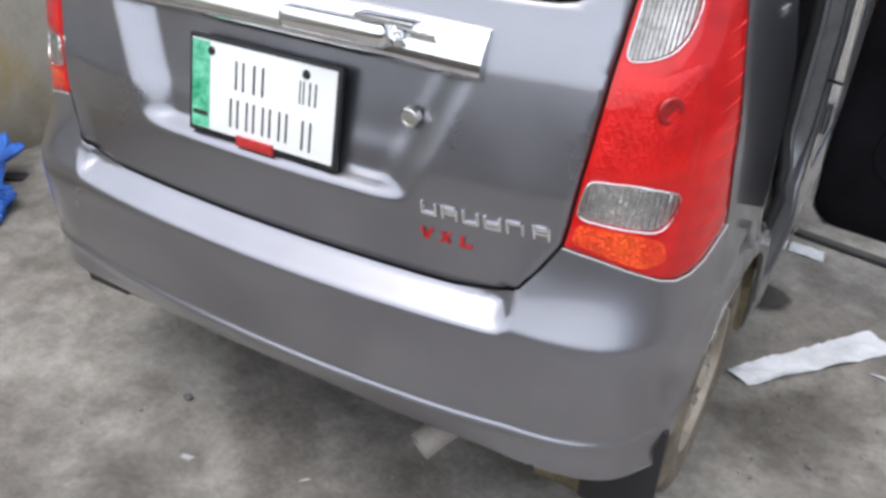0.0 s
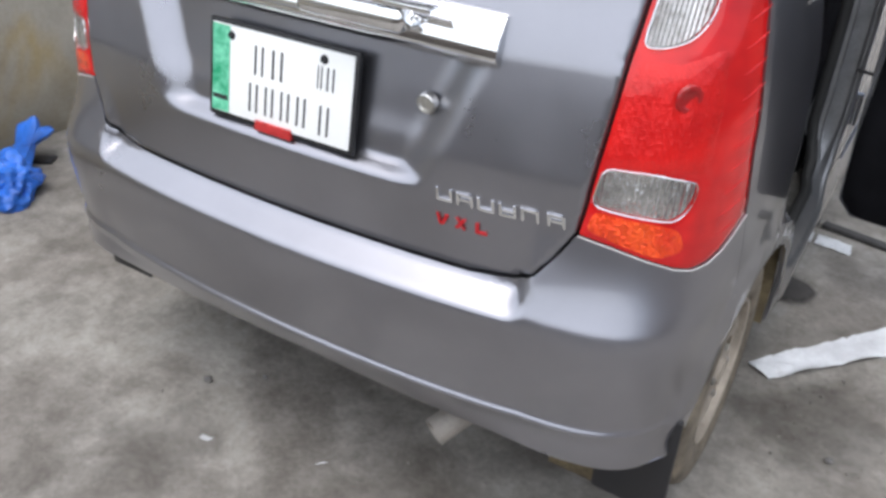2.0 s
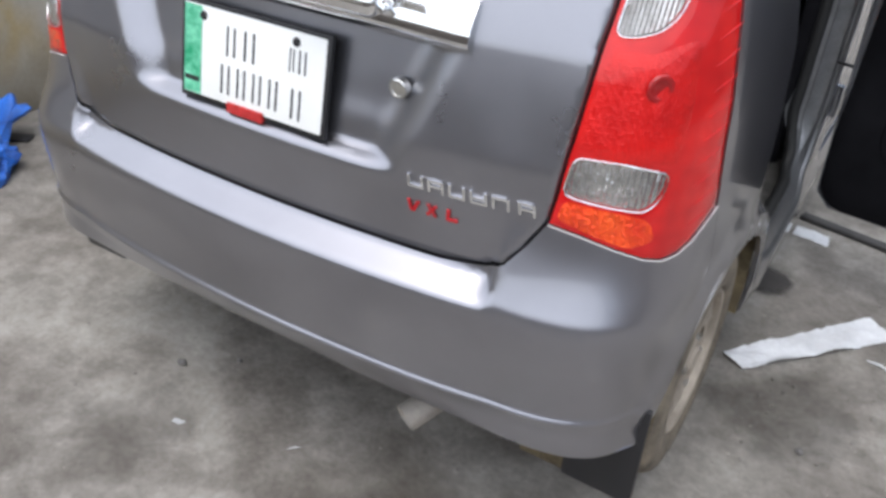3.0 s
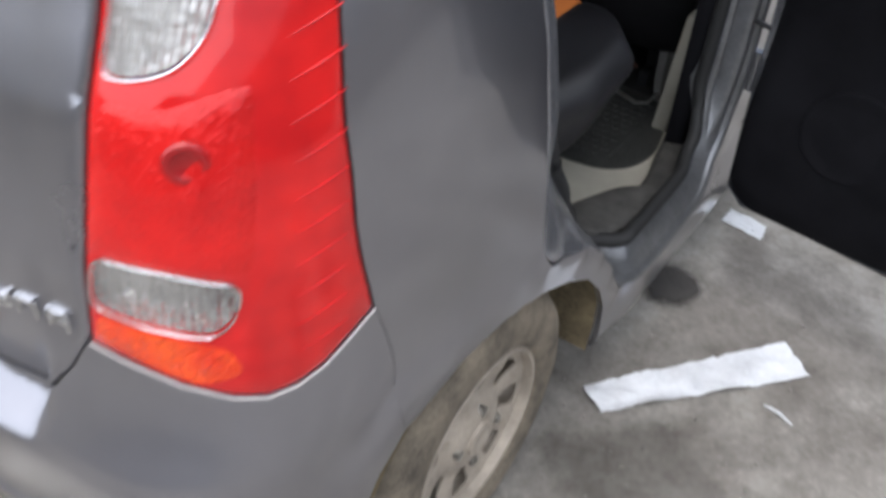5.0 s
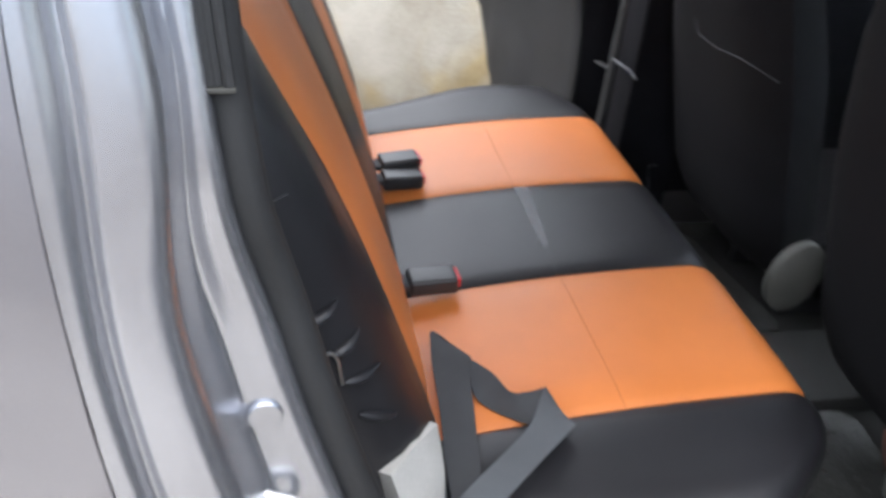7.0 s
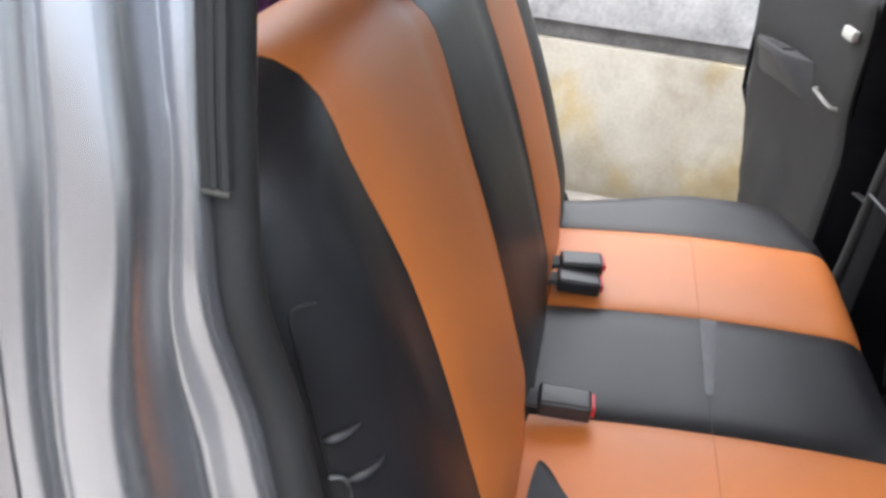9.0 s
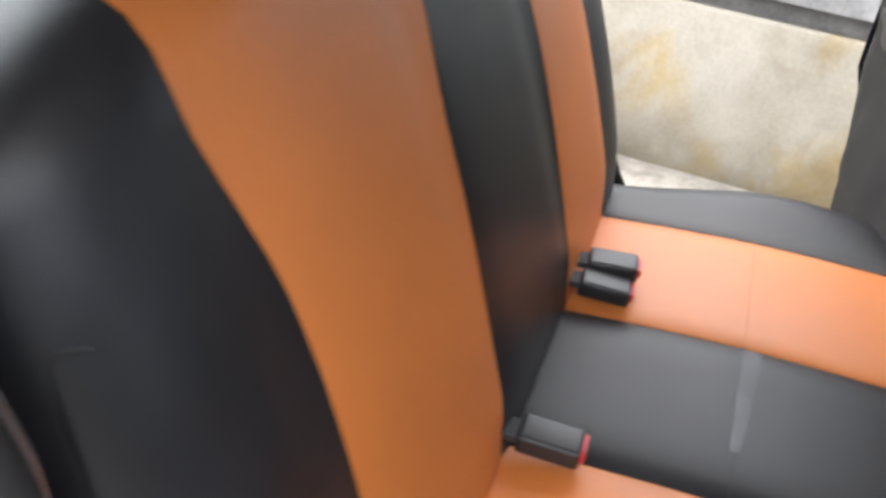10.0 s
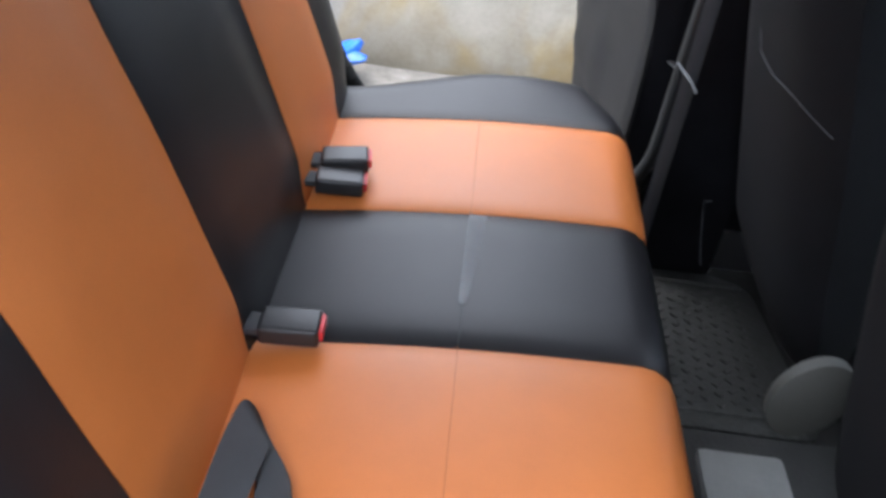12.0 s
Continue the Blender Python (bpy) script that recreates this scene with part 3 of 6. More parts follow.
LIGHT = [(0.538, 0.763), (0.545, 0.81), (0.552, 0.876), (0.562, 0.952), (0.576, 1.023), (0.592, 1.088), (0.645, 1.285), (0.78, 1.30), (0.804, 1.20), (0.806, 1.09),
         (0.809, 0.98), (0.821, 0.884), (0.846, 0.771), (0.810, 0.748), (0.785, 0.731), (0.755, 0.720), (0.725, 0.717), (0.69, 0.724), (0.64, 0.740), (0.590, 0.754)]
LIGHT_FOOT = LIGHT[12:] + LIGHT[:1]
HATCH_FOOT = [(0.533, 0.756), (0.515, 0.724), (0.488, 0.688), (0.450, 0.664), (0.374, 0.655), (0.2, 0.655), (0.0, 0.655)]


def shrink(poly, d):
    """A polygon drawn in by d all round, for the gaps between panels."""
    out, n = [], len(poly)
    area = sum(a[0] * b[1] - b[0] * a[1] for a, b in zip(poly, poly[1:] + poly[:1]))
    sg = 1 if area > 0 else -1
    for i in range(n):
        a, p, b = Vector(poly[i - 1]), Vector(poly[i]), Vector(poly[(i + 1) % n])
        u, v = (p - a).normalized(), (b - p).normalized()
        n1, n2 = Vector((-u.y, u.x)) * sg, Vector((-v.y, v.x)) * sg
        k = (n1 + n2)
        out.append(tuple(p + k / max(0.3, k.dot(n1)) * d if k.length > 1e-6 else p + n1 * d))
    return out


# rear bumper, from arch to arch
foot = [(0.0, 0.365), (0.25, 0.366), (0.40, 0.370), (0.46, 0.370), (0.53, 0.365), (0.60, 0.360), (0.65, 0.353), (0.69, 0.347), (0.73, 0.343), (0.765, 0.345), (0.80, 0.353)]
half_b = HATCH_FOOT[::-1] + [(p[0], p[1]) for p in LIGHT_FOOT[::-1]] + [(s_of_y(0.40, 0.66), 0.66), (s_of_y(0.405, 0.56), 0.555)] + side([(0.36, 0.51), (0.315, 0.43), (0.288, 0.375)]) + foot[::-1]
outline_b = half_b + [(-s, z) for s, z in half_b[::-1]]
clean = []
for p in outline_b:
    if not clean or math.hypot(p[0] - clean[-1][0], p[1] - clean[-1][1]) > 0.004:
        clean.append(p)
if math.hypot(clean[0][0] - clean[-1][0], clean[0][1] - clean[-1][1]) < 0.004:
    clean.pop()
rear_bumper = part("rear_bumper", patch(shrink(clean, 0.0005), body, 0.022, thick=0.006, roll=0.0005, rows=(0.415, 0.421, 0.426, 0.429, 0.4305, 0.432, 0.4335, 0.435, 0.4365, 0.440, 0.445, 0.608, 0.614, 0.618, 0.622, 0.626, 0.630, 0.634, 0.638, 0.642, 0.646, 0.650)), paint, car, "smooth grey plastic bumper with a wide top ledge", crease=60)

# tailgate
gate = [(s, z) for s, z in HATCH_FOOT] + [(-s, z) for s, z in HATCH_FOOT[-2::-1]]
up = LIGHT[:6] + [(0.619, 1.19), (0.640, 1.30), (0.60, 1.60)]
gate = up[::-1] + gate[1:-1] + [(-s, z) for s, z in up]
gate = [(s, z) for s, z in gate]
win = rounded([(0.55, 1.10), (0.53, 1.52), (-0.53, 1.52), (-0.55, 1.10)], 0.06)
tailgate = part("tailgate", patch(shrink(gate, 0.0028), body, 0.0115, holes=[win], thick=0.02, roll=0.006, rows=(0.767, 0.773, 0.779, 0.785, 0.791, 0.797, 0.803, 0.985, 0.992, 0.999, 1.006)), paint, car, "smooth grey tailgate with a hollow for the plate", crease=75)
pane("rear_window", patch(shrink(win, 0.002), lambda a, b: tuple(Vector(body(a, b)) + Vector((0, 0.008, 0))), 0.08, thick=0.004, roll=0.0), tailgate, "sloping rear window pane")
bm = bmesh.new()
tube(bm, [Vector(body(a, b)) * 1.0 + Vector((-0.010 * math.copysign(1, a), 0.019, 0)) for a, b in resample(gate, 0.025)], 0.009, 8, caps=False)
part("gap_seal", bm, seal_dark, car, "dark rubber seal in the tailgate gap")

# tail lights
def on_light(d):
    def f(a, b):
        x, y, z = body(a, b)
        k = Vector((x * 0.9, y - 0.75, 0)).normalized()
        return (x + k.x * d, y + k.y * d, z)
    return f


def tail_light(sign):
    flip = mirrored if sign < 0 else (lambda b: b)
    rev = rounded([(0.560, 0.873), (0.632, 0.872), (0.703, 0.858), (0.697, 0.824), (0.675, 0.800), (0.60, 0.808), (0.551, 0.815)], 0.016)
    ind = rounded([(0.588, 1.037), (0.62, 1.038), (0.655, 1.048), (0.682, 1.073), (0.697, 1.108), (0.705, 1.2), (0.69, 1.265), (0.65, 1.26), (0.618, 1.15)], 0.02)
    refx = rounded([(0.556, 0.807), (0.66, 0.794), (0.685, 0.785), (0.70, 0.752), (0.66, 0.742), (0.60, 0.760), (0.548, 0.775)], 0.012)
    housing = part("tail_light", flip(patch(shrink(LIGHT, 0.002), body, 0.02, holes=[rev, ind], thick=0.03, roll=0.003)), red_lens_side, car, "tall glossy red lamp with clear reversing window")
    part("brake_lens", flip(patch(rounded([(0.558, 0.881), (0.715, 0.867), (0.722, 1.04), (0.69, 1.035), (0.64, 1.020), (0.585, 1.024), (0.568, 0.952)], 0.015), on_light(0.0015), 0.02, thick=0.003, roll=0.002)), red_lens, housing, "red prismatic brake lens")
    part("reversing_lens", flip(patch(shrink(rev, 0.001), on_light(-0.004), 0.014, thick=0.01, roll=0.0)), clear_lens, housing, "clear ribbed reversing lens")
    part("indicator_lens", flip(patch(shrink(ind, 0.001), on_light(-0.004), 0.014, thick=0.01, roll=0.0)), cloudy_lens, housing, "clear rounded indicator lens")
    part("reflex_reflector", flip(patch(refx, on_light(0.0012), 0.02, thick=0.003, roll=0.001)), reflex_lens, housing, "red reflex strip with orange glints in its colour")
    for poly in (rev, ind):
        bm = bmesh.new()
        loop = resample(poly, 0.012)
        f = on_light(0.001)
        tube(bm, [f(*p) for p in loop + loop[:1]], 0.0012, 6, caps=False)
        part("lens_bezel", flip(bm), chrome, housing)
    # screw dimple
    c = Vector(body(0.660, 0.977))
    k = Vector((c.x * 0.9, c.y - 0.75, 0)).normalized()
    m = Matrix.Translation(c + k * 0.001) @ k.to_track_quat("Z", "Y").to_matrix().to_4x4()
    bm = bmesh.new()
    lathe(bm, [(0.021, 0.0), (0.019, 0.004), (0.014, 0.004), (0.011, 0.0015), (0.0, 0.001)], m, 20)
    part("bulb_boss", flip(bm), deep_red, housing, "round dark red bulb boss")
    # thin ridges added on the lens flank to imitate reflection streaks
    for i in range(16):
        z0 = 0.762 + i * 0.034
        bm = bmesh.new()
        f = on_light(0.0)
        tube(bm, [f(0.752 + 0.058 * t, z0 + 0.016 * t) for t in (0, 0.25, 0.5, 0.75, 1.0)], [0.0004, 0.0010, 0.0013, 0.0012, 0.0005], 6)
        part("streak_ridge", flip(bm), red_lens_side, housing)
    # painted highlight: a pale bead where the lamp meets the bumper
    bm = bmesh.new()
    f = on_light(0.0008)
    tube(bm, [f(a, b - 0.0008) for a, b in LIGHT_FOOT], 0.0016, 6)
    part("lip_highlight", flip(bm), edge_highlight, rear_bumper, "pale painted highlight on the bumper edge under the lamp")
    return housing


tail_light(1)
tail_light(-1)

# chrome garnish over the number plate
def garnish():
    """A faceted blade: broad upper face, flat front, undercut below, cut off square at both ends."""
    bm = bmesh.new()
    rings = []
    for k in range(49):
        x = 0.389 * (2 * k / 48 - 1)
        zt, zb = 1.065 - 0.012 * (x / 0.41) ** 2, 0.989 - 0.014 * (x / 0.41) ** 2
        y = body(s_of_x(abs(x), 1.05), 1.05)[1]
        h = zt - zb
        rings.append([bm.verts.new((x, y + a, zb + h * b)) for a, b in ((0.012, 1.0), (-0.008, 1.0), (-0.012, 0.975), (-0.030, 0.56), (-0.036, 0.30), (-0.035, 0.24), (-0.020, 0.06), (-0.014, 0.0), (0.012, 0.0))])
    for a, b in zip(rings, rings[1:]):
        for k in range(9):
            bm.faces.new((a[k], b[k], b[(k + 1) % 9], a[(k + 1) % 9]))
    bm.faces.new(rings[0][::-1])
    bm.faces.new(rings[-1])
    bmesh.ops.recalc_face_normals(bm, faces=bm.faces)
    return bm


chrome_bar = part("chrome_garnish", garnish(), chrome, tailgate, "bright chrome bar over the number plate")
bm = bmesh.new()
box(bm, (0.066, 0.112, 1.018), (0.262, 0.153, 1.054), 0.0165, None, 4)
part("handle_grip", bm, chrome, chrome_bar)
bm = bmesh.new()
box(bm, (0.205, 0.118, 1.056), (0.305, 0.148, 1.065), 0.004)
part("grip_lip", bm, chrome, chrome_bar)

# number plate with bars for its writing
plate_m = pose(-0.008, 0.154, 0.876, -9.5, 0, 0) @ Matrix.Diagonal((1.035, 1, 0.975, 1))


def flat_box(x0, x1, z0, z1, y0, y1, bevel=0.0):
    bm = bmesh.new()
    box(bm, (x0, y0, z0), (x1, y1, z1), bevel, plate_m)
    return bm


plate = part("number_plate", flat_box(-0.148, 0.148, -0.079, 0.079, -0.008, -0.002, 0.002), plate_white, tailgate, "white plate with a green band, its writing as bars")
bm = flat_box(-0.156, 0.156, -0.088, 0.087, -0.006, 0.004, 0.004)
box(bm, (-0.12, 0.003, -0.07), (0.12, 0.020, 0.07), 0.003, plate_m)
part("plate_frame", bm, black_plastic, plate)
part("green_band", flat_box(-0.146, -0.108, -0.077, 0.077, -0.0092, -0.0082), plate_green, plate)
part("red_sticker", flat_box(-0.046, 0.032, -0.092, -0.074, -0.0115, -0.004, 0.001), red_label, plate)
for x0, x1, z0, z1 in ((-0.055, -0.03, 0.005, 0.055), (-0.018, 0.012, 0.005, 0.055), (0.078, 0.09, 0.012, 0.05), (0.096, 0.115, 0.012, 0.05), (-0.065, -0.04, -0.062, -0.012),
                       (-0.03, -0.006, -0.062, -0.012), (0.004, 0.028, -0.062, -0.012), (0.038, 0.062, -0.062, -0.012), (0.085, 0.11, -0.066, -0.016)):
    w = (x1 - x0)
    for k in (0.10, 0.70):
        part("ink_bar", flat_box(x0 + w * k, x0 + w * (k + 0.13), z0, z1, -0.0094, -0.0082), plate_ink, plate)
part("ink_bar", flat_box(-0.143, -0.111, -0.055, -0.047, -0.0102, -0.0088), plate_ink, plate)
for x0, z0 in ((-0.105, 0.062), (0.09, 0.062)):
    bm = bmesh.new()
    lathe(bm, [(0.008, 0), (0.006, 0.003), (0, 0.004)], plate_m @ Matrix.Translation((x0, -0.008, z0)) @ pose(0, 0, 0, 90), 12)
    part("plate_screw", bm, black_plastic, plate)

# lock barrel
bm = bmesh.new()
lock_m = Matrix.Translation((0.270, 0.172, 0.903)) @ pose(0, 0, 0, 90 + 6)
lathe(bm, [(0.0165, -0.01), (0.0165, 0.002), (0.0145, 0.004), (0.0115, 0.004), (0.0105, 0.0025), (0.0, 0.0025)], lock_m, 24)
box(bm, (-0.0012, -0.006, 0.002), (0.0012, 0.006, 0.0034), 0, lock_m)
part("lock_barrel", bm, steel, tailgate, "round steel key lock")

# model badge and grade badge, as plain shapes
def badge_bar(s0, s1, z0, z1, lean, mat, name, lift):
    bm = bmesh.new()
    vs = []
    for a, b in ((s0, z0), (s1, z0), (s1 + lean, z1), (s0 + lean, z1)):
        p = Vector(body(a, b))
        vs.append((p + Vector((0.0, 0.001, 0)), p + Vector((0.004, -lift, 0))))
    lo = [bm.verts.new(v[0]) for v in vs]
    hi = [bm.verts.new(v[1]) for v in vs]
    bm.faces.new(hi)
    bm.faces.new(lo[::-1])
    for k in range(4):
        bm.faces.new((lo[k], lo[(k + 1) % 4], hi[(k + 1) % 4], hi[k]))
    part(name, bm, mat, tailgate)


for i in range(6):
    s0 = 0.313 + i * 0.0345 + (0.005 if i == 5 else 0)
    wdt = 0.027
    badge_bar(s0, s0 + 0.0042, 0.770, 0.789, -0.003, chrome, "model_badge", 0.004)
    badge_bar(s0 + wdt - 0.0042, s0 + wdt, 0.770, 0.789, -0.003, chrome, "model_badge", 0.004)
    badge_bar(s0 + 0.003, s0 + wdt - 0.003, 0.770 if i in (0, 2, 3) else 0.785, 0.774 if i in (0, 2, 3) else 0.789, -0.0006, chrome, "model_badge", 0.0042)
    if i in (1, 3, 5):
        badge_bar(s0 + 0.003, s0 + wdt - 0.003, 0.7775, 0.781, -0.0006, chrome, "model_badge", 0.0042)
for i in range(3):
    s0 = 0.313 + i * 0.034
    if i == 0:
        badge_bar(s0 + 0.006, s0 + 0.011, 0.728, 0.746, -0.006, badge_red, "grade_badge", 0.003)
        badge_bar(s0 + 0.009, s0 + 0.014, 0.728, 0.746, 0.008, badge_red, "grade_badge", 0.0032)
    elif i == 1:
        badge_bar(s0, s0 + 0.005, 0.728, 0.746, 0.013, badge_red, "grade_badge", 0.003)
        badge_bar(s0 + 0.013, s0 + 0.018, 0.728, 0.746, -0.013, badge_red, "grade_badge", 0.0032)
    else:
        badge_bar(s0, s0 + 0.005, 0.728, 0.746, 0.0, badge_red, "grade_badge", 0.003)
        badge_bar(s0, s0 + 0.019, 0.728, 0.7325, 0.0, badge_red, "grade_badge", 0.0032)

# side shells with door openings
REAR_OPEN = [(0.735, 0.590), (0.718, 0.66), (0.697, 0.78), (0.668, 0.98), (0.655, 1.10), (0.650, 1.20), (0.652, 1.36), (0.69, 1.49), (0.80, 1.56), (1.50, 1.565), (1.62, 1.52), (1.615, 1.10),
             (1.605, 0.70), (1.60, 0.50), (1.57, 0.36), (1.48, 0.280), (1.20, 0.265), (1.09, 0.285), (1.02, 0.385), (0.95, 0.475), (0.87, 0.54)]
FRONT_OPEN = [(1.70, 0.42), (1.76, 0.33), (2.50, 0.32), (2.58, 0.40), (2.62, 0.90), (2.60, 1.03), (2.20, 1.50), (2.10, 1.555), (1.78, 1.56), (1.70, 1.50)]
FRONT_ARCH = [(2.68, 0.16), (2.70, 0.30), (2.78, 0.46), (2.90, 0.55), (3.04, 0.575), (3.18, 0.54), (3.28, 0.45), (3.34, 0.30), (3.35, 0.16)]


def flank():
    low = [(1.06, 0.135), (2.66, 0.135)]
    arch_up = ARCH[4:12]
    rim = [(0.405, 0.555)] + arch_up + [(1.045, 0.20), (1.06, 0.135), (2.66, 0.135)] + FRONT_ARCH[1:-1] + [(3.36, 0.2), (3.46, 0.22), (3.49, 0.60), (3.44, 0.80), (3.30, 0.88), (2.72, 1.0), (2.66, 1.04), (2.20, 1.56), (2.06, 1.61),
                                                                                 (0.70, 1.63), (0.42, 1.60)]
    pts = side(rim)
    lamp = [(p[0], p[1]) for p in LIGHT[6:13]]
    pts = pts + [(0.72, 1.585), (0.68, 1.36)] + lamp + [(s_of_y(0.40, 0.66), 0.66)]
    return pts


flank_out = flank()
quarter_window = rounded([(0.42, 1.25), (0.60, 1.23), (0.60, 1.46), (0.50, 1.48), (0.42, 1.38)], 0.05)
holes = [rounded(side(REAR_OPEN), 0.025), side(FRONT_OPEN), side(quarter_window)]
for sg in (1, -1):
    flip = mirrored if sg < 0 else (lambda b: b)
    fl = part("side_panel", flip(patch(shrink(flank_out, 0.0005), body, 0.03, holes=holes, thick=0.012, roll=0.0005)), paint, car, "smooth grey body side with a flared wheel arch")
    pane("quarter_window", flip(patch(side(quarter_window), lambda a, b: tuple(Vector(body(a, b)) - Vector((0.006, 0, 0))), 0.08, thick=0.004, roll=0)), fl)
    fd = part("front_door", flip(patch(shrink(side(FRONT_OPEN), 0.004), body, 0.05, holes=[rounded(side([(1.78, 1.06), (1.78, 1.50), (2.12, 1.49), (2.50, 1.06)]), 0.03)], thick=0.03, roll=0.006)), paint, car)
    pane("door_glass", flip(patch(rounded(side([(1.78, 1.06), (1.78, 1.50), (2.12, 1.49), (2.50, 1.06)]), 0.03), lambda a, b: tuple(Vector(body(a, b)) - Vector((0.01, 0, 0))), 0.1, thick=0.004, roll=0)), fd)
    bm = bmesh.new()
    box(bm, (0.742, 1.80, 0.93), (0.775, 1.98, 0.965), 0.012)
    part("door_handle", flip(bm), paint, fd)
    bm = bmesh.new()
    box(bm, (0.72, 2.46, 1.03), (0.90, 2.54, 1.15), 0.03)
    part("door_mirror", flip(bm), black_plastic, fd)

# roof, bonnet, windscreen, nose
def roof_f(u, v):
    y = 0.33 + 1.80 * v
    w = 0.575 + 0.0 * v
    x = u * w
    edge = 1.635 - 0.03 * ease(1.6, 2.1, y) - 0.03 * (1 - ease(0.30, 0.6, y))
    return (x, y, edge + 0.055 * max(0.0, 1 - u * u) ** 0.8)


part("roof", patch([(-1, 0), (1, 0), (1, 1), (-1, 1)], lambda a, b: roof_f(max(-1, min(1, a)), b), 0.09, thick=0.02, roll=0.004), paint, car)


def screen_f(u, v):
    y = 2.70 - 0.58 * v
    w = 0.68 - 0.10 * v
    return (u * w, y - 0.06 * u * u, 1.02 + 0.60 * v + 0.02 * (1 - u * u))


pane("windscreen", patch([(-1, 0), (1, 0), (1, 1), (-1, 1)], screen_f, 0.12, thick=0.005, roll=0.0), car)


def bonnet_f(u, v):
    y = 2.70 + 0.72 * v
    return (u * (0.69 - 0.04 * v * v), y - 0.05 * u * u * v, 1.01 - 0.15 * max(0.0, v) ** 1.6 + 0.03 * (1 - u * u) - 0.005)


part("bonnet", patch([(-1, 0), (1, 0), (1, 1), (-1, 1)], bonnet_f, 0.1, thick=0.015, roll=0.008), paint, car)


def nose_f(u, v):
    z = 0.22 + 0.66 * v
    x = u * 0.72
    return (x, 3.56 - 0.10 * abs(u) ** 3 - 0.06 * v * v - 0.04 * (1 - v) ** 3, z)


part("front_bumper", patch([(-1, 0), (1, 0), (1, 1), (-1, 1)], nose_f, 0.08, thick=0.02, roll=0.008, out=-1), paint, car)
for sg in (1, -1):
    bm = bmesh.new()
    box(bm, (0.42 if sg > 0 else -0.68, 3.40, 0.66), (0.68 if sg > 0 else -0.42, 3.53, 0.84), 0.04)
    part("head_light", bm, clear_lens, car, "clear headlamp")

# ---- door frames, seals and sills ----
OPEN_LOOP = resample(rounded(REAR_OPEN, 0.06, 5), 0.035)


def inward(loop):
    """Unit ways into the opening at each point of a loop of (y, z)."""
    area = sum(a[0] * b[1] - b[0] * a[1] for a, b in zip(loop, loop[1:] + loop[:1]))
    sg = 1 if area > 0 else -1
    out = []
    for i in range(len(loop)):
        d = (Vector(loop[(i + 1) % len(loop)]) - Vector(loop[i - 1])).normalized()
        out.append(Vector((-d.y, d.x)) * sg)
    sm = [(out[i - 2] + out[i - 1] * 2 + out[i] * 3 + out[(i + 1) % len(out)] * 2 + out[(i + 2) % len(out)]).normalized() for i in range(len(out))]
    return sm


WAYS = inward(OPEN_LOOP)


def jamb_width(y, z):
    w = 1.0 - 0.45 * ease(0.86, 1.12, y)
    w *= 1.0 - 0.4 * (1 - ease(0.60, 0.78, z)) * (1 - ease(0.95, 1.1, y))
    w *= 1.0 - 0.35 * ease(1.45, 1.58, y)
    return w * (1.0 - 0.35 * ease(1.2, 1.5, z))


# where the seal runs round the rear and lower part of the opening, beside the outer edge
SEAL_PAIRS = [((1.20, 0.265), (1.205, 0.345)), ((1.09, 0.285), (1.125, 0.345)), ((1.02, 0.385), (1.075, 0.370)), ((0.95, 0.475), (1.035, 0.430)), ((0.87, 0.54), (0.980, 0.520)), ((0.80, 0.568), (0.934, 0.592)), ((0.735, 0.590), (0.885, 0.658)),
              ((0.718, 0.66), (0.857, 0.717)), ((0.697, 0.78), (0.826, 0.817)), ((0.679, 0.90), (0.799, 0.906)), ((0.668, 0.98), (0.779, 0.985)), ((0.655, 1.10), (0.752, 1.09)), ((0.650, 1.20), (0.740, 1.19)), ((0.652, 1.36), (0.722, 1.35))]


def seal_offset(y, z):
    """From a point of the outer edge to the seal beside it, and how near the point lies to the paired stretch."""
    best = (9.0, Vector((0, 0)), 0.0)
    n = len(SEAL_PAIRS) - 1
    for k in range(n):
        (a, p), (b, q) = SEAL_PAIRS[k], SEAL_PAIRS[k + 1]
        a, b, p, q = Vector(a), Vector(b), Vector(p), Vector(q)
        t = min(1.0, max(0.0, (Vector((y, z)) - a).dot(b - a) / (b - a).length_squared))
        d = (a.lerp(b, t) - Vector((y, z))).length
        if d < best[0]:
            best = (d, p.lerp(q, t) - a.lerp(b, t), min(1.0, k + t, n - k - t))
    return best[1], best[2] * (1 - ease(0.03, 0.07, best[0]))


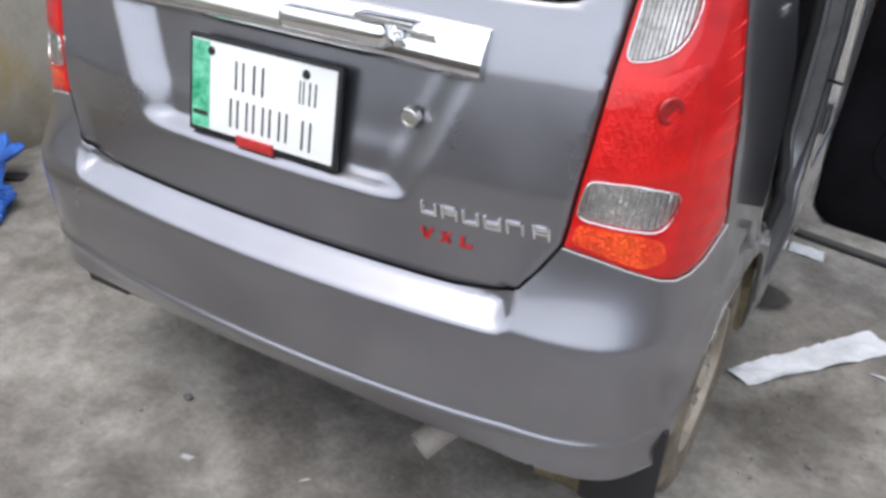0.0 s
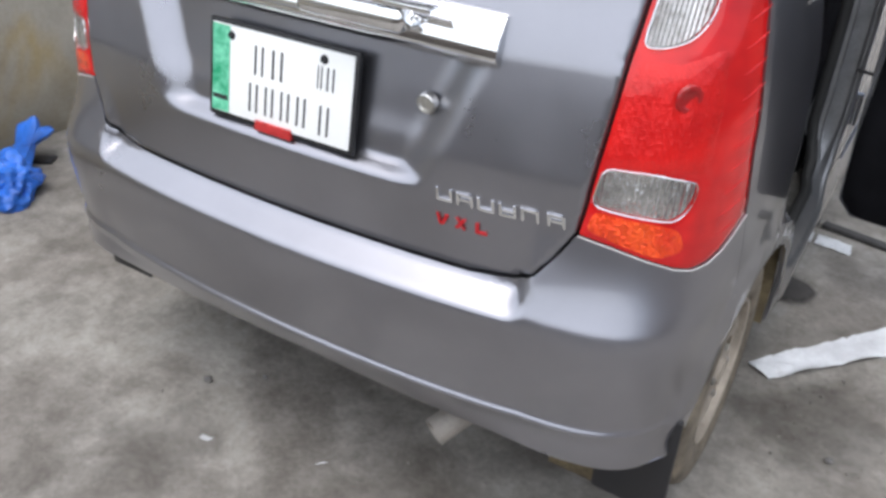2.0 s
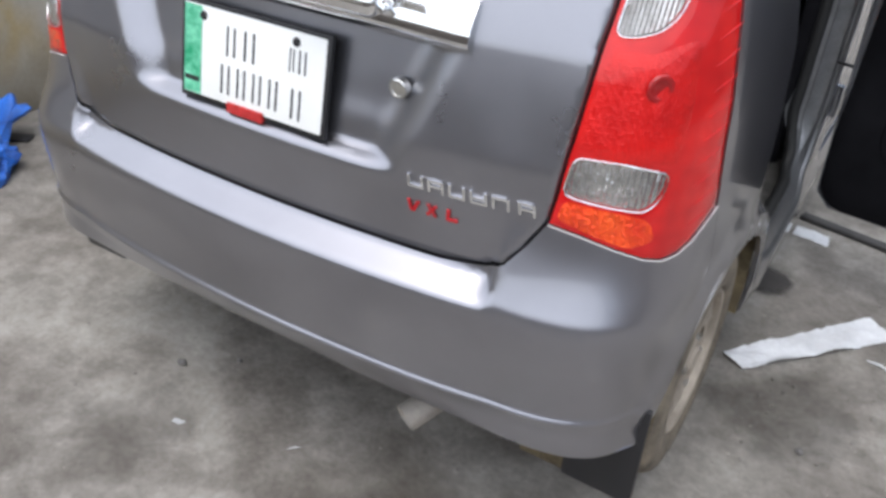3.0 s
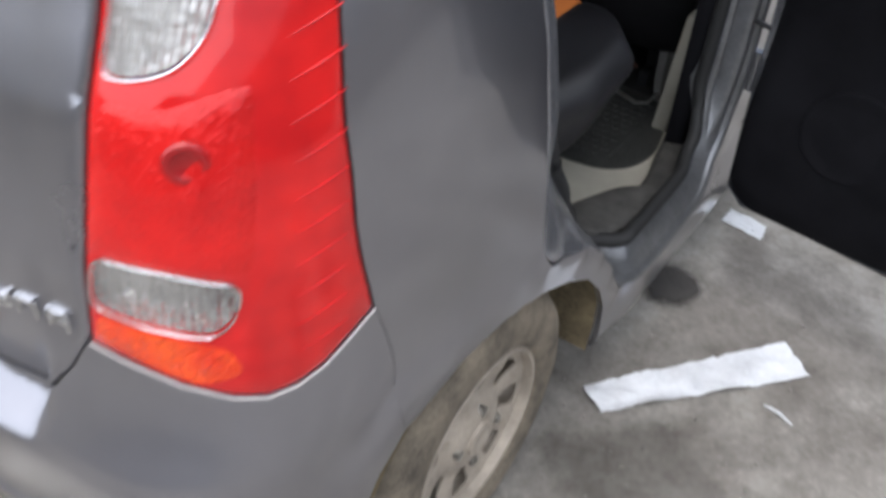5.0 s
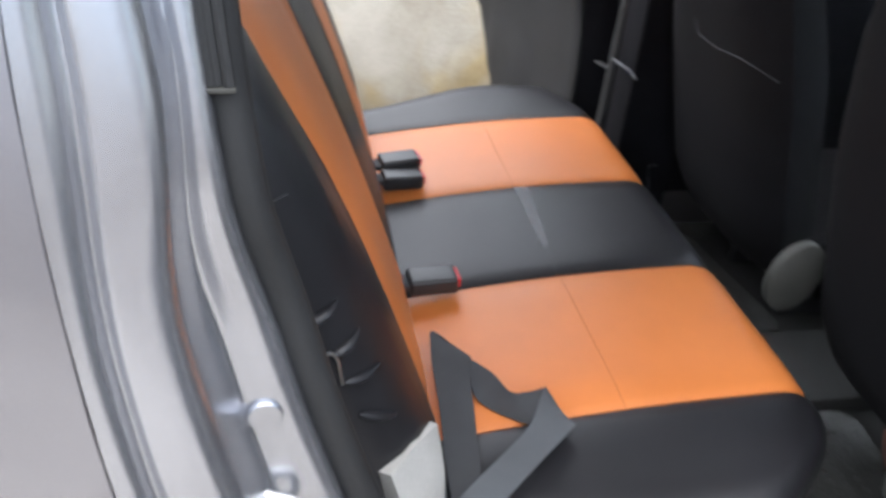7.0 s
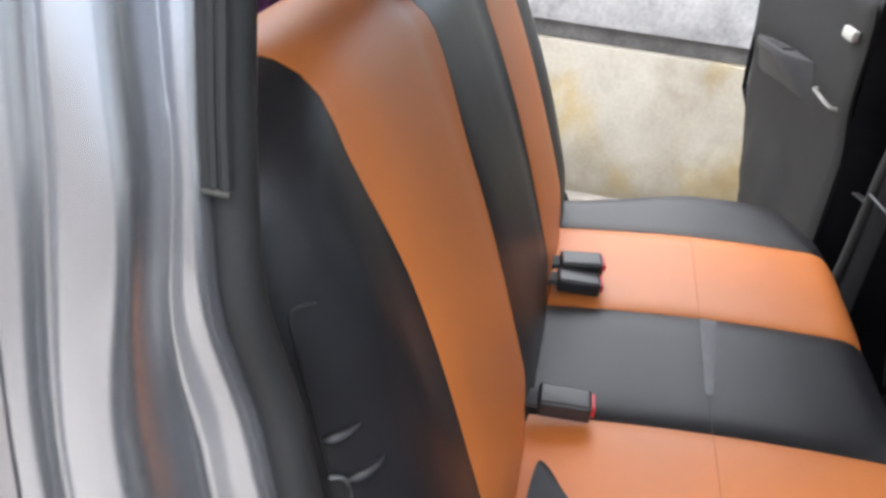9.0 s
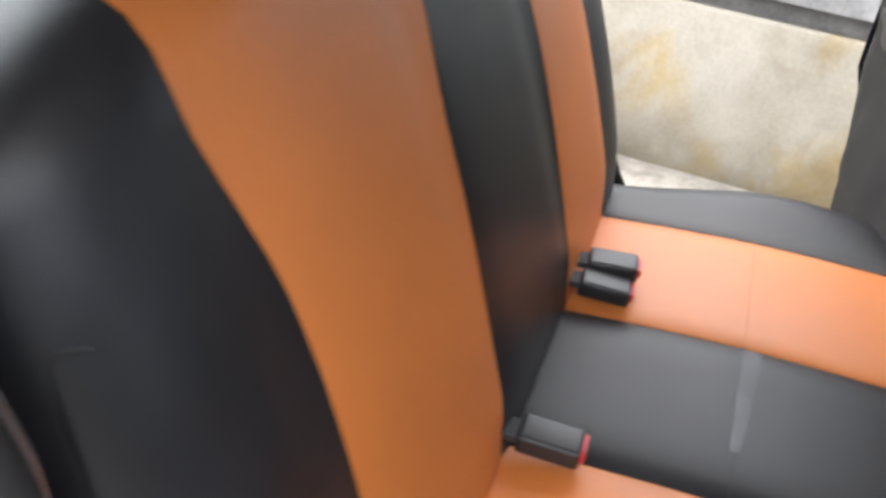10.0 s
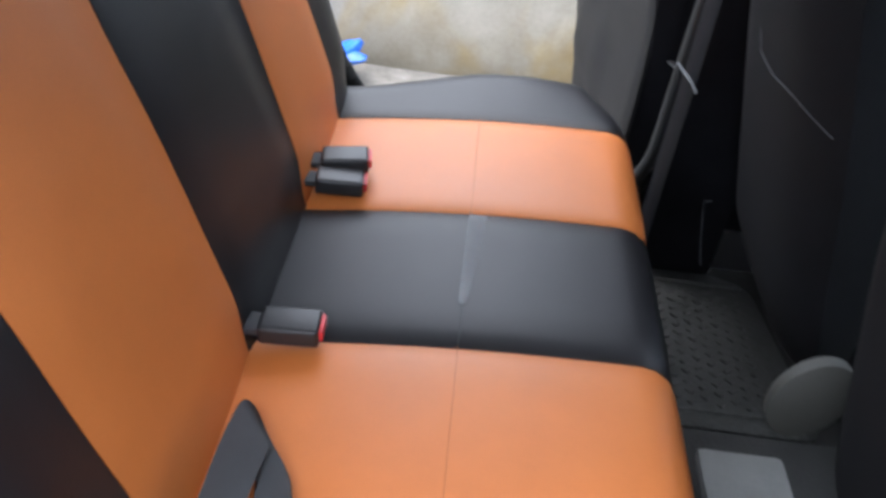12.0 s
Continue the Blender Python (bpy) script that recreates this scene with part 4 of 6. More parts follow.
def jamb_point(i, d, depth):
    y, z = OPEN_LOOP[i % len(OPEN_LOOP)]
    k = jamb_width(y, z)
    w = WAYS[i % len(OPEN_LOOP)]
    off, near = seal_offset(y, z)
    # the inner step swings outwards below the waistline
    dd = d + 0.018 * math.sin(math.pi * min(1.0, d / 0.095)) * ease(1.02, 1.2, z) * near
    w = w * k * (1 + 0.9 * (1 - ease(0.30, 0.48, z))) * 0.095 * (1 - near) + off * near
    d, k = dd / 0.095, 1.0
    # the sill's steps are lower and wider
    x = body(s_of_y(y, z), z)[0]
    low = 1 - ease(0.36, 0.52, z)
    # the inner step lies deeper below the waistline
    depth += 0.030 * ease(0.046, 0.066, min(d * 0.095, 0.095)) * (1 - ease(0.98, 1.14, z)) * near
    # one broad hollow face in the lower rear corner
    wide = near * (1 - ease(0.60, 0.84, z)) * (1 - low)
    depth = depth * (1 - wide) + (0.004 + 0.106 * min(1.0, d) ** 1.4) * wide
    reach = 0.118 - 0.070 * ease(1.03, 1.15, y)
    depth = depth * (1 - low) + (reach * min(1.0, d) ** 1.2 + 0.008 * ease(0.10, 0.19, d) - 0.006 * ease(0.53, 0.59, d)) * low
    return Vector((x - depth, y + w.x * d * k, z + w.y * d * k * (1 - 0.25 * low)))


SECTION = [(0.000, 0.003), (0.004, 0.004), (0.010, 0.007), (0.0125, 0.014), (0.0145, 0.020), (0.0165, 0.020), (0.019, 0.016), (0.024, 0.015), (0.034, 0.017), (0.044, 0.019), (0.050, 0.023), (0.053, 0.034),
           (0.0555, 0.050), (0.058, 0.060), (0.061, 0.061), (0.065, 0.057), (0.073, 0.056), (0.082, 0.057), (0.089, 0.060), (0.092, 0.066), (0.094, 0.085), (0.095, 0.110)]
for sg in (1, -1):
    flip = mirrored if sg < 0 else (lambda b: b)
    bm = bmesh.new()
    n = len(OPEN_LOOP)
    rings = [[bm.verts.new(jamb_point(i, d, e)) for i in range(n)] for d, e in SECTION]
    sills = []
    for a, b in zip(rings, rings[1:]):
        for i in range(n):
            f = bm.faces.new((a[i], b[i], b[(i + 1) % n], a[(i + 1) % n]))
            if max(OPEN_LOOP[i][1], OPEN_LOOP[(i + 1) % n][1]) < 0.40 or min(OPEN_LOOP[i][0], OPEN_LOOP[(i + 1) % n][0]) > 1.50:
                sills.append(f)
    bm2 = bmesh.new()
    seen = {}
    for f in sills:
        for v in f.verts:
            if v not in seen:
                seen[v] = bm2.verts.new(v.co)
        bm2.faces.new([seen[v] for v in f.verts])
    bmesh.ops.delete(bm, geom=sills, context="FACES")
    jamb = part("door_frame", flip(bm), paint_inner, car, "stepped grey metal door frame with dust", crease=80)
    # far sill and post: grey metal coloured black to stand for shade
    part("door_sill", flip(bm2), dusty_sill if sg > 0 else trim_black, jamb, "scuffed sill and front post, dusty grey near, blackened for shade far")
    bm = bmesh.new()
    tube(bm, [jamb_point(i, 0.1025, 0.084) for i in range(n + 1)], 0.0150, 10, caps=False)
    part("door_seal", flip(bm), rubber, jamb, "black rubber door seal")
    # ribbed trim strip over the seal on the upper post, with a pale end cap
    ids = [i for i in range(n) if OPEN_LOOP[i][0] < 0.80 and OPEN_LOOP[i][1] > 1.165]
    ids.sort(key=lambda i: OPEN_LOOP[i][1])
    for d in (0.0915, 0.099, 0.1065):
        bm = bmesh.new()
        run = [jamb_point(i, d, 0.066) for i in ids]
        run[0] = run[0].lerp(run[1], 0.55)
        tube(bm, run, 0.0042, 8)
        part("post_strip", flip(bm), rubber, jamb)
    bm = bmesh.new()
    o = jamb_point(ids[0], 0.099, 0.0655).lerp(jamb_point(ids[1], 0.099, 0.0655), 0.55)
    box(bm, o + Vector((-0.004, -0.012, -0.003)), o + Vector((0.005, 0.011, 0.0)), 0.001)
    part("strip_cap", flip(bm), trim_dull, jamb)
    # rubber buffer and striker on the rear post
    bm = bmesh.new()
    c = Vector((0.655, 0.764, 0.928))
    m = Matrix.Translation(c) @ Vector((1.0, 0.05, 0.05)).to_track_quat("Z", "Y").to_matrix().to_4x4()
    lathe(bm, [(0.0135, -0.006), (0.0135, 0.0005), (0.012, 0.002), (0.0, 0.0025)], m, 20)
    part("rubber_buffer", flip(bm), paint_inner, jamb)
    bm = bmesh.new()
    box(bm, (0.652, 0.751, 0.814), (0.669, 0.758, 0.878), 0.003)
    tube(bm, smooth_rows([Vector(p) + Vector((-0.030, 0.010, -0.018)) for p in ((0.694, 0.744, 0.876), (0.700, 0.757, 0.874), (0.703, 0.771, 0.871), (0.703, 0.775, 0.863), (0.703, 0.773, 0.850), (0.700, 0.759, 0.846), (0.694, 0.744, 0.843))], 3), 0.0046, 8)
    part("door_striker", flip(bm), bare_steel, jamb, "bright steel door striker loop")
    bm = bmesh.new()
    hollow = Matrix.Translation((0.656, 0.795, 0.778)) @ pose(0, 0, 0, 0, 90, 0) @ Matrix.Diagonal((1.55, 1.0, 1, 1))
    lathe(bm, [(0.0, -0.006), (0.0135, -0.006), (0.0135, 0.002), (0.0125, 0.0035), (0.011, 0.001), (0.0, 0.001)], hollow, 22)
    part("latch_recess", flip(bm), black_plastic, jamb, "dark oval latch recess")
    bm = bmesh.new()
    lathe(bm, [(0.005, 0.0), (0.005, 0.004), (0.003, 0.005), (0.0, 0.005)], Matrix.Translation((0.657, 0.797, 0.771)) @ pose(0, 0, 0, 0, 90, 0), 10)
    part("latch_bolt", flip(bm), steel, jamb)
    # post between the doors: trim on the inside
    bm = bmesh.new()
    box(bm, (0.606 if sg > 0 else 0.545, 1.565, 0.30), (0.655, 1.72, 1.55), 0.02)
    part("post_trim", flip(bm), trim_black, car, "black plastic trim on the door post")
    bm = bmesh.new()
    box(bm, (0.63, 1.605, 0.20), (0.715, 1.715, 1.56), 0.02)
    # the far post is likewise blackened instead of reflecting light
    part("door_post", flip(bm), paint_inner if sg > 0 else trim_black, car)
    if sg > 0:
        bm = bmesh.new()
        box(bm, (0.536, 1.665, 0.285), (0.576, 1.755, 0.60), 0.012)
        for v in bm.verts:
            v.co.x += 0.025 * ease(0.45, 0.60, v.co.z)
        part("post_cover", bm, trim_beige, car, "pale beige plastic cover at the foot of the post")
    # carpeted inner sill
    bm = bmesh.new()
    # rows along the sill: y, inner edge, outer edge, height
    runs = [(0.98, 0.505, 0.575, 0.475), (1.05, 0.530, 0.600, 0.425), (1.12, 0.548, 0.655, 0.372), (1.21, 0.560, 0.692, 0.350), (1.30, 0.585, 0.704, 0.346), (1.37, 0.628, 0.712, 0.338), (1.44, 0.630, 0.712, 0.336), (1.54, 0.607, 0.700, 0.338), (1.66, 0.585, 0.670, 0.34)]
    rings = []
    for k, (y, xi, xo, zt) in enumerate(smooth_rows(runs, 5)):
        zt += 0.003 * math.sin(0.9 * k)
        rings.append([bm.verts.new(p) for p in ((xi - 0.004, y, 0.285), (xi, y, zt - 0.030), (xi + 0.006, y, zt - 0.012), (xi + 0.018, y, zt - 0.002), ((xi + xo) / 2, y, zt + 0.002), (xo - 0.01, y, zt), (xo, y, zt - 0.008), (xo, y, 0.285))])
    for a, b in zip(rings, rings[1:]):
        for k in range(8):
            bm.faces.new((a[k], a[(k + 1) % 8], b[(k + 1) % 8], b[k]))
    bm.faces.new(rings[0])
    bm.faces.new(rings[-1][::-1])
    bmesh.ops.recalc_face_normals(bm, faces=bm.faces)
    part("sill_carpet", flip(bm), carpet, car, "dusty dark grey carpet over the sill")
    # inner side trim beside the backrest and over the wheel
    def inner_f(u, v):
        # u is y, v is z
        return (0.600 + 0.035 * ease(0.73, 0.95, u) - 0.05 * (1 - ease(0.45, 0.62, v)), u, v)
    part("inner_trim", flip(patch(rounded([(0.36, 0.47), (0.80, 0.47), (0.80, 0.62), (0.775, 0.80), (0.755, 1.0), (0.742, 1.15), (0.735, 1.30), (0.76, 1.45), (0.64, 1.54), (0.52, 1.45), (0.44, 1.2)], 0.03), inner_f, 0.05, thick=0.02, roll=0.006)), trim_black, car, "black plastic side trim beside the rear seat")

# far post: belt lever, loose cord
bm = bmesh.new()
tube(bm, [(-0.640, 1.552, 0.722), (-0.600, 1.556, 0.724), (-0.560, 1.566, 0.722), (-0.540, 1.572, 0.712)], [0.003, 0.004, 0.004, 0.003], 8, flat=0.6)
part("post_lever", bm, webbing_back, car, "dull bent lever on the far post")
bm = bmesh.new()
tube(bm, [(-0.520, 1.660, 0.505), (-0.538, 1.652, 0.492), (-0.541, 1.658, 0.462), (-0.540, 1.672, 0.40), (-0.541, 1.690, 0.335)], 0.0014, 6)
part("loose_cord", bm, webbing_back, car, "thin loose cord by the far post")
# roof lining
part("roof_lining", patch([(-1, 0), (1, 0), (1, 1), (-1, 1)], lambda a, b: tuple(Vector(roof_f(max(-1, min(1, a)), b)) * 1.0 - Vector((0, 0, 0.035))), 0.12, thick=0.01, roll=0.0), lining, car, "pale grey roof lining")
# floor, seat base, luggage floor, underbody
bm = bmesh.new()
box(bm, (-0.60, 1.02, 0.24), (0.60, 3.0, 0.292), 0.01)
part("floor_carpet", bm, floor_dark, car, "dusty dark floor lining")
bm = bmesh.new()
box(bm, (0.16, 1.05, 0.288), (0.645, 1.76, 0.298), 0.004)
part("floor_liner", bm, trim_beige, car, "dusty beige floor lining")
bm = bmesh.new()
box(bm, (-0.57, 0.96, 0.28), (0.525, 1.42, 0.55), 0.02)
for v in bm.verts:
    t = ease(1.05, 1.45, v.co.y)
    v.co.x *= 1 - 0.2 * t
    if v.co.z > 0.4:
        v.co.z -= 0.22 * t
part("seat_base", bm, trim_beige, car, "beige lining under the rear seat")
bm = bmesh.new()
box(bm, (-0.11, 1.40, 0.27), (0.11, 3.0, 0.33), 0.03)
part("floor_tunnel", bm, floor_dark, car)
bm = bmesh.new()
box(bm, (-0.05, 1.60, 0.31), (0.085, 1.74, 0.345), 0.012)
part("tunnel_cover", bm, trim_pale, car, "pale grey plastic tunnel cover")
bm = bmesh.new()
box(bm, (-0.58, 0.22, 0.46), (0.58, 0.90, 0.52), 0.01)
part("luggage_floor", bm, carpet, car)
bm = bmesh.new()
box(bm, (-0.56, 0.23, 0.30), (0.56, 0.42, 0.46), 0.04)
box(bm, (-0.50, 0.40, 0.26), (0.50, 1.10, 0.46), 0.04)
box(bm, (-0.66, 1.05, 0.17), (0.66, 3.30, 0.25), 0.03)
part("underbody", bm, under_dark, car)
bm = bmesh.new()
box(bm, (-0.60, 2.60, 0.30), (0.60, 2.72, 0.98), 0.03)
box(bm, (-0.62, 2.35, 0.74), (0.62, 2.62, 1.0), 0.05)
part("dashboard", bm, trim_black, car)
for sg in (1, -1):
    bm = bmesh.new()
    box(bm, (0.655 * sg - 0.02, 1.73, 0.36), (0.655 * sg + 0.02, 2.56, 1.05), 0.015)
    part("front_door_trim", bm, trim_black, car)

# moulded arch liners, mud flaps
for sg in (1, -1):
    flip = mirrored if sg < 0 else (lambda b: b)
    for cy in (0.64, 3.02):
        bm = bmesh.new()
        rows = []
        for x in (0.50, 0.60, 0.70, 0.732):
            ring = []
            for k in range(19):
                a = math.pi * (-0.08 + 1.16 * k / 18)
                rr = 0.355 - (0.012 if x > 0.72 else 0)
                yy = cy + (0.385 if (math.cos(a) > 0 and cy < 1) else rr) * math.cos(a)
                if cy > 2:
                    yy = cy + 0.33 * math.cos(a)
                ring.append(bm.verts.new((x, yy, 0.25 + 0.325 * math.sin(a))))
            rows.append(ring)
        for a, b in zip(rows, rows[1:]):
            for k in range(18):
                bm.faces.new((a[k], a[k + 1], b[k + 1], b[k]))
        wall = [bm.verts.new((0.50, cy, 0.2))]
        for k in range(18):
            bm.faces.new((rows[0][k + 1], rows[0][k], wall[0]))
        part("arch_liner", flip(bm), mud_liner, car, "mud-caked arch liner")
    bm = bmesh.new()
    box(bm, (0.60, 0.262, 0.195), (0.738, 0.276, 0.42), 0.006)
    part("mud_flap", flip(bm), black_plastic, car)

# exhaust
bm = bmesh.new()
ex = [(0.46, 0.66, 0.30), (0.43, 0.46, 0.31), (0.385, 0.33, 0.298), (0.340, 0.225, 0.268), (0.312, 0.166, 0.247)]
tube(bm, ex, [0.022, 0.022, 0.025, 0.028, 0.0285], 20, caps=False)
tube(bm, ex[-1:-3:-1], [0.025, 0.023], 20, caps=False)
part("exhaust_pipe", bm, tan_pipe, car, "dusty steel exhaust tail pipe")


# ---- wheels ----
def wheel(m):
    bm = bmesh.new()
    prof = [(0.172, -0.06), (0.178, -0.066), (0.200, -0.072), (0.240, -0.071), (0.266, -0.062), (0.276, -0.050)]
    for h in (-0.034, -0.012, 0.012, 0.034):
        prof += [(0.2785, h - 0.008), (0.2835, h - 0.006), (0.2835, h + 0.006), (0.2785, h + 0.008)]
    prof += [(0.276, 0.050), (0.268, 0.062), (0.262, 0.064), (0.255, 0.069), (0.240, 0.072), (0.220, 0.075), (0.214, 0.073), (0.200, 0.074), (0.184, 0.070), (0.176, 0.064), (0.172, 0.056)]
    lathe(bm, prof, m, 56)
    hub = part("wheel", bm, tyre_rubber, car, "dusty small car wheel")
    bm = bmesh.new()
    lathe(bm, [(0.176, 0.062), (0.172, 0.068), (0.166, 0.066), (0.162, 0.056), (0.160, 0.020), (0.152, 0.0), (0.152, -0.05)], m, 48)
    part("rim", bm, rim_paint, hub, "dusty silver rim")
    n = 8
    ring = [(0.163 * math.cos(math.tau * k / 48), 0.163 * math.sin(math.tau * k / 48)) for k in range(48)]
    slots = []
    for k in range(n):
        a = math.tau * (k + 0.5) / n
        ca, sa = math.cos(a), math.sin(a)
        slots.append([(u * ca - v * sa, u * sa + v * ca) for u, v in rounded([(0.092, -0.015), (0.142, -0.027), (0.148, 0.0), (0.142, 0.027), (0.092, 0.015)], 0.009, 3)])

    def cover(u, v):
        r = math.hypot(u, v)
        a = math.atan2(v, u) * n
        h = 0.060 - 0.020 * ease(0.05, 0.09, r) + 0.010 * ease(0.10, 0.16, r)
        # raised spokes between the slots
        h += 0.008 * max(0.0, math.cos(a)) ** 2 * ease(0.05, 0.09, r) * (1 - ease(0.14, 0.16, r))
        return tuple(m @ Vector((u, v, h)))
    part("wheel_cover", patch(ring, cover, 0.016, holes=slots, thick=0.006, roll=0.0015), rim_paint, hub, "dusty silver slotted wheel cover")
    bm = bmesh.new()
    lathe(bm, [(0.034, 0.058), (0.032, 0.066), (0.027, 0.068), (0.024, 0.066), (0.0, 0.067)], m, 24)
    part("hub_cap", bm, rim_paint, hub)
    bm = bmesh.new()
    lathe(bm, [(0.152, -0.03), (0.05, -0.02), (0.0, -0.02)], m, 28)
    part("brake_drum", bm, under_dark, hub)
    for k in range(4):
        bm = bmesh.new()
        lathe(bm, [(0.009, 0.05), (0.009, 0.064), (0.0, 0.066)], m @ Matrix.Rotation(math.tau * k / 4 + 0.4, 4, "Z") @ Matrix.Translation((0.060, 0, 0)), 8)
        part("wheel_nut", bm, steel, hub)


for sg in (1, -1):
    for y in (0.665, 3.02):
        wheel(Matrix.Translation((sg * 0.662, y - 0.02, 0.2665)) @ Matrix.Scale(0.94, 4) @ pose(0, 0, 0, 0, 90 * sg, 0) @ Matrix.Rotation(0.35 + y, 4, "Z"))


# ---- rear doors, standing open ----
def rear_door(sg, angle):
    flip = mirrored if sg < 0 else (lambda b: b)
    hinge = Vector((0.748, 1.625, 0))
    turn = Matrix.Translation(hinge) @ Matrix.Rotation(radians(angle), 4, "Z") @ Matrix.Translation(-hinge)

    def opened(bm):
        bmesh.ops.transform(bm, matrix=turn, verts=bm.verts)
        return flip(bm)
    low = {0.265: 0.250, 0.285: 0.265, 0.385: 0.36}
    front_foot = {(1.57, 0.36): (1.592, 0.31), (1.48, 0.280): (1.545, 0.255)}
    outline = [front_foot.get((y, z), (y, low.get(z, z))) for y, z in REAR_OPEN]
    glass = rounded([(0.80, 1.08), (0.80, 1.34), (0.88, 1.47), (1.50, 1.49), (1.545, 1.08)], 0.04)
    skin = patch(shrink(side(outline), 0.004), body, 0.04, holes=[side(glass)], thick=0.010, roll=0.005)
    door = part("rear_door", opened(skin), paint, car, "open rear door with grey skin and black trim")

    def inset(d):
        return lambda u, v: tuple(Vector(body(s_of_y(u, v), v)) - Vector((d, 0, 0)))
    # metal shell of the inner side
    rim = 0.014 if sg > 0 else 0.030
    inner = shrink(outline, rim)
    part("inner_shell", opened(patch(inner, inset(0.085), 0.06, holes=[shrink(glass, -0.01)], thick=0.01, roll=0.008, out=-1)), paint_inner, door, "grey metal inner shell of the door")
    bm = bmesh.new()
    va = [bm.verts.new(Vector(inset(0.008)(*p))) for p in shrink(outline, rim * 0.2)]
    vb = [bm.verts.new(Vector(inset(0.05)(*p))) for p in shrink(outline, rim * 0.4)]
    vc = [bm.verts.new(Vector(inset(0.092)(*p))) for p in shrink(outline, rim + 0.002)]
    for p, q in ((va, vb), (vb, vc)):
        for i in range(len(p)):
            bm.faces.new((p[i], q[i], q[(i + 1) % len(p)], p[(i + 1) % len(p)]))
    # shade on the far door's metal edge is put in as black
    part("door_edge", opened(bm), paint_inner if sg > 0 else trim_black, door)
    # trim board
    trim = rounded([(0.835, 0.62), (0.80, 0.80), (0.785, 1.02), (0.79, 1.065), (1.56, 1.065), (1.572, 0.80), (1.580, 0.50), (1.572, 0.32), (1.53, 0.272), (1.20, 0.272), (1.10, 0.30), (1.02, 0.405), (0.92, 0.52)], 0.035)

    def trim_f(u, v):
        bulge = 0.016 + 0.02 * ease(0.70, 0.86, v) - 0.012 * ease(0.9, 1.05, v)
        # map pocket
        bulge += 0.014 * ease(0.40, 0.46, v) * (1 - ease(0.56, 0.62, v)) * ease(0.98, 1.04, u) * (1 - ease(1.26, 1.34, u))
        return tuple(Vector(body(s_of_y(u, v), v)) - Vector((0.085 + bulge, 0, 0)))
    board = part("door_trim", opened(patch(trim, trim_f, 0.035, thick=0.016, roll=0.008, out=-1)), trim_black if sg > 0 else trim_grey, door, "black moulded door trim board")
    # speaker grille
    if sg > 0:
        c = Vector(trim_f(1.37, 0.53)) - Vector((0.002, 0, 0))
        m = Matrix.Translation(c) @ pose(0, 0, 0, 0, -90, 0)
        bm = bmesh.new()
        lathe(bm, [(0.098, -0.004), (0.095, 0.004), (0.088, 0.005), (0.083, 0.003), (0.06, 0.006), (0.0, 0.008)], m, 32)
        part("speaker_grille", opened(bm), trim_black, board)
    # armrest with pull cup, inner handle, window winder
    if sg > 0:
        c = Vector(trim_f(1.22, 0.80))
        bm = bmesh.new()
        box(bm, c + Vector((-0.045, -0.20, -0.03)), c + Vector((0.01, 0.16, 0.03)), 0.018)
        part("armrest", opened(bm), trim_black, board)
    if sg > 0:
        c = Vector(trim_f(1.02, 0.87))
        bm = bmesh.new()
        loopc = [Vector((-0.012, 0.085 * math.cos(k * math.tau / 20), 0.034 * math.sin(k * math.tau / 20) + 0.012 * math.cos(k * math.tau / 20))) for k in range(21)]
        tube(bm, [c + p for p in loopc], 0.009, 8, caps=False)
        part("pull_cup", opened(bm), trim_grey, board, "dark grey pull cup")
        bm = bmesh.new()
        box(bm, c + Vector((-0.006, -0.06, -0.022)), c + Vector((0.004, 0.06, 0.022)), 0.004)
        part("dark_recess_block", opened(bm), seal_dark, board)
        c = Vector(trim_f(1.40, 0.93))
        bm = bmesh.new()
        box(bm, c + Vector((-0.016, -0.035, -0.012)), c + Vector((-0.004, 0.035, 0.012)), 0.005)
        part("inner_handle", opened(bm), chrome, board)
    else:
        # pull ledge: a slim tapering top over a raked underside
        edge = smooth_rows([(0.885, 0.0, 0.812), (0.96, 0.030, 0.826), (1.06, 0.050, 0.842), (1.17, 0.056, 0.856), (1.27, 0.044, 0.864), (1.345, 0.0, 0.870)], 4)
        bm = bmesh.new()
        wall, lip, under, foot_ = [], [], [], []
        for y, p, z in edge:
            p = max(p, 0.001)
            w = Vector(trim_f(y, z))
            f = Vector(trim_f(y, z - 0.10))
            wall.append(bm.verts.new(w + Vector((0.004, 0, 0))))
            lip.append(bm.verts.new(w + Vector((-p, 0, 0))))
            under.append(bm.verts.new(w + Vector((-p, 0, -0.014))))
            foot_.append(bm.verts.new(f + Vector((0.002 - 0.1 * p, 0, 0))))
        for p, q in ((wall, lip), (lip, under), (under, foot_)):
            for k in range(len(p) - 1):
                bm.faces.new((p[k], p[k + 1], q[k + 1], q[k]))
        bmesh.ops.recalc_face_normals(bm, faces=bm.faces)
        ledge = part("armrest", opened(bm), trim_mid, board, "slim dark grey pull ledge")
        # no hollow is cut: a dark block stands for the recess's shade
        bm = bmesh.new()
        box(bm, Vector(trim_f(1.15, 0.853)) + Vector((-0.040, -0.062, -0.004)), Vector(trim_f(1.15, 0.853)) + Vector((-0.010, 0.062, 0.0035)), 0.0)
        for v in bm.verts:
            v.co.z += 0.12 * (v.co.y - 1.15)
        part("dark_recess_block", opened(bm), seal_dark, ledge)
        bm = bmesh.new()
        c = Vector(trim_f(1.47, 0.83)) + Vector((-0.018, 0, 0))
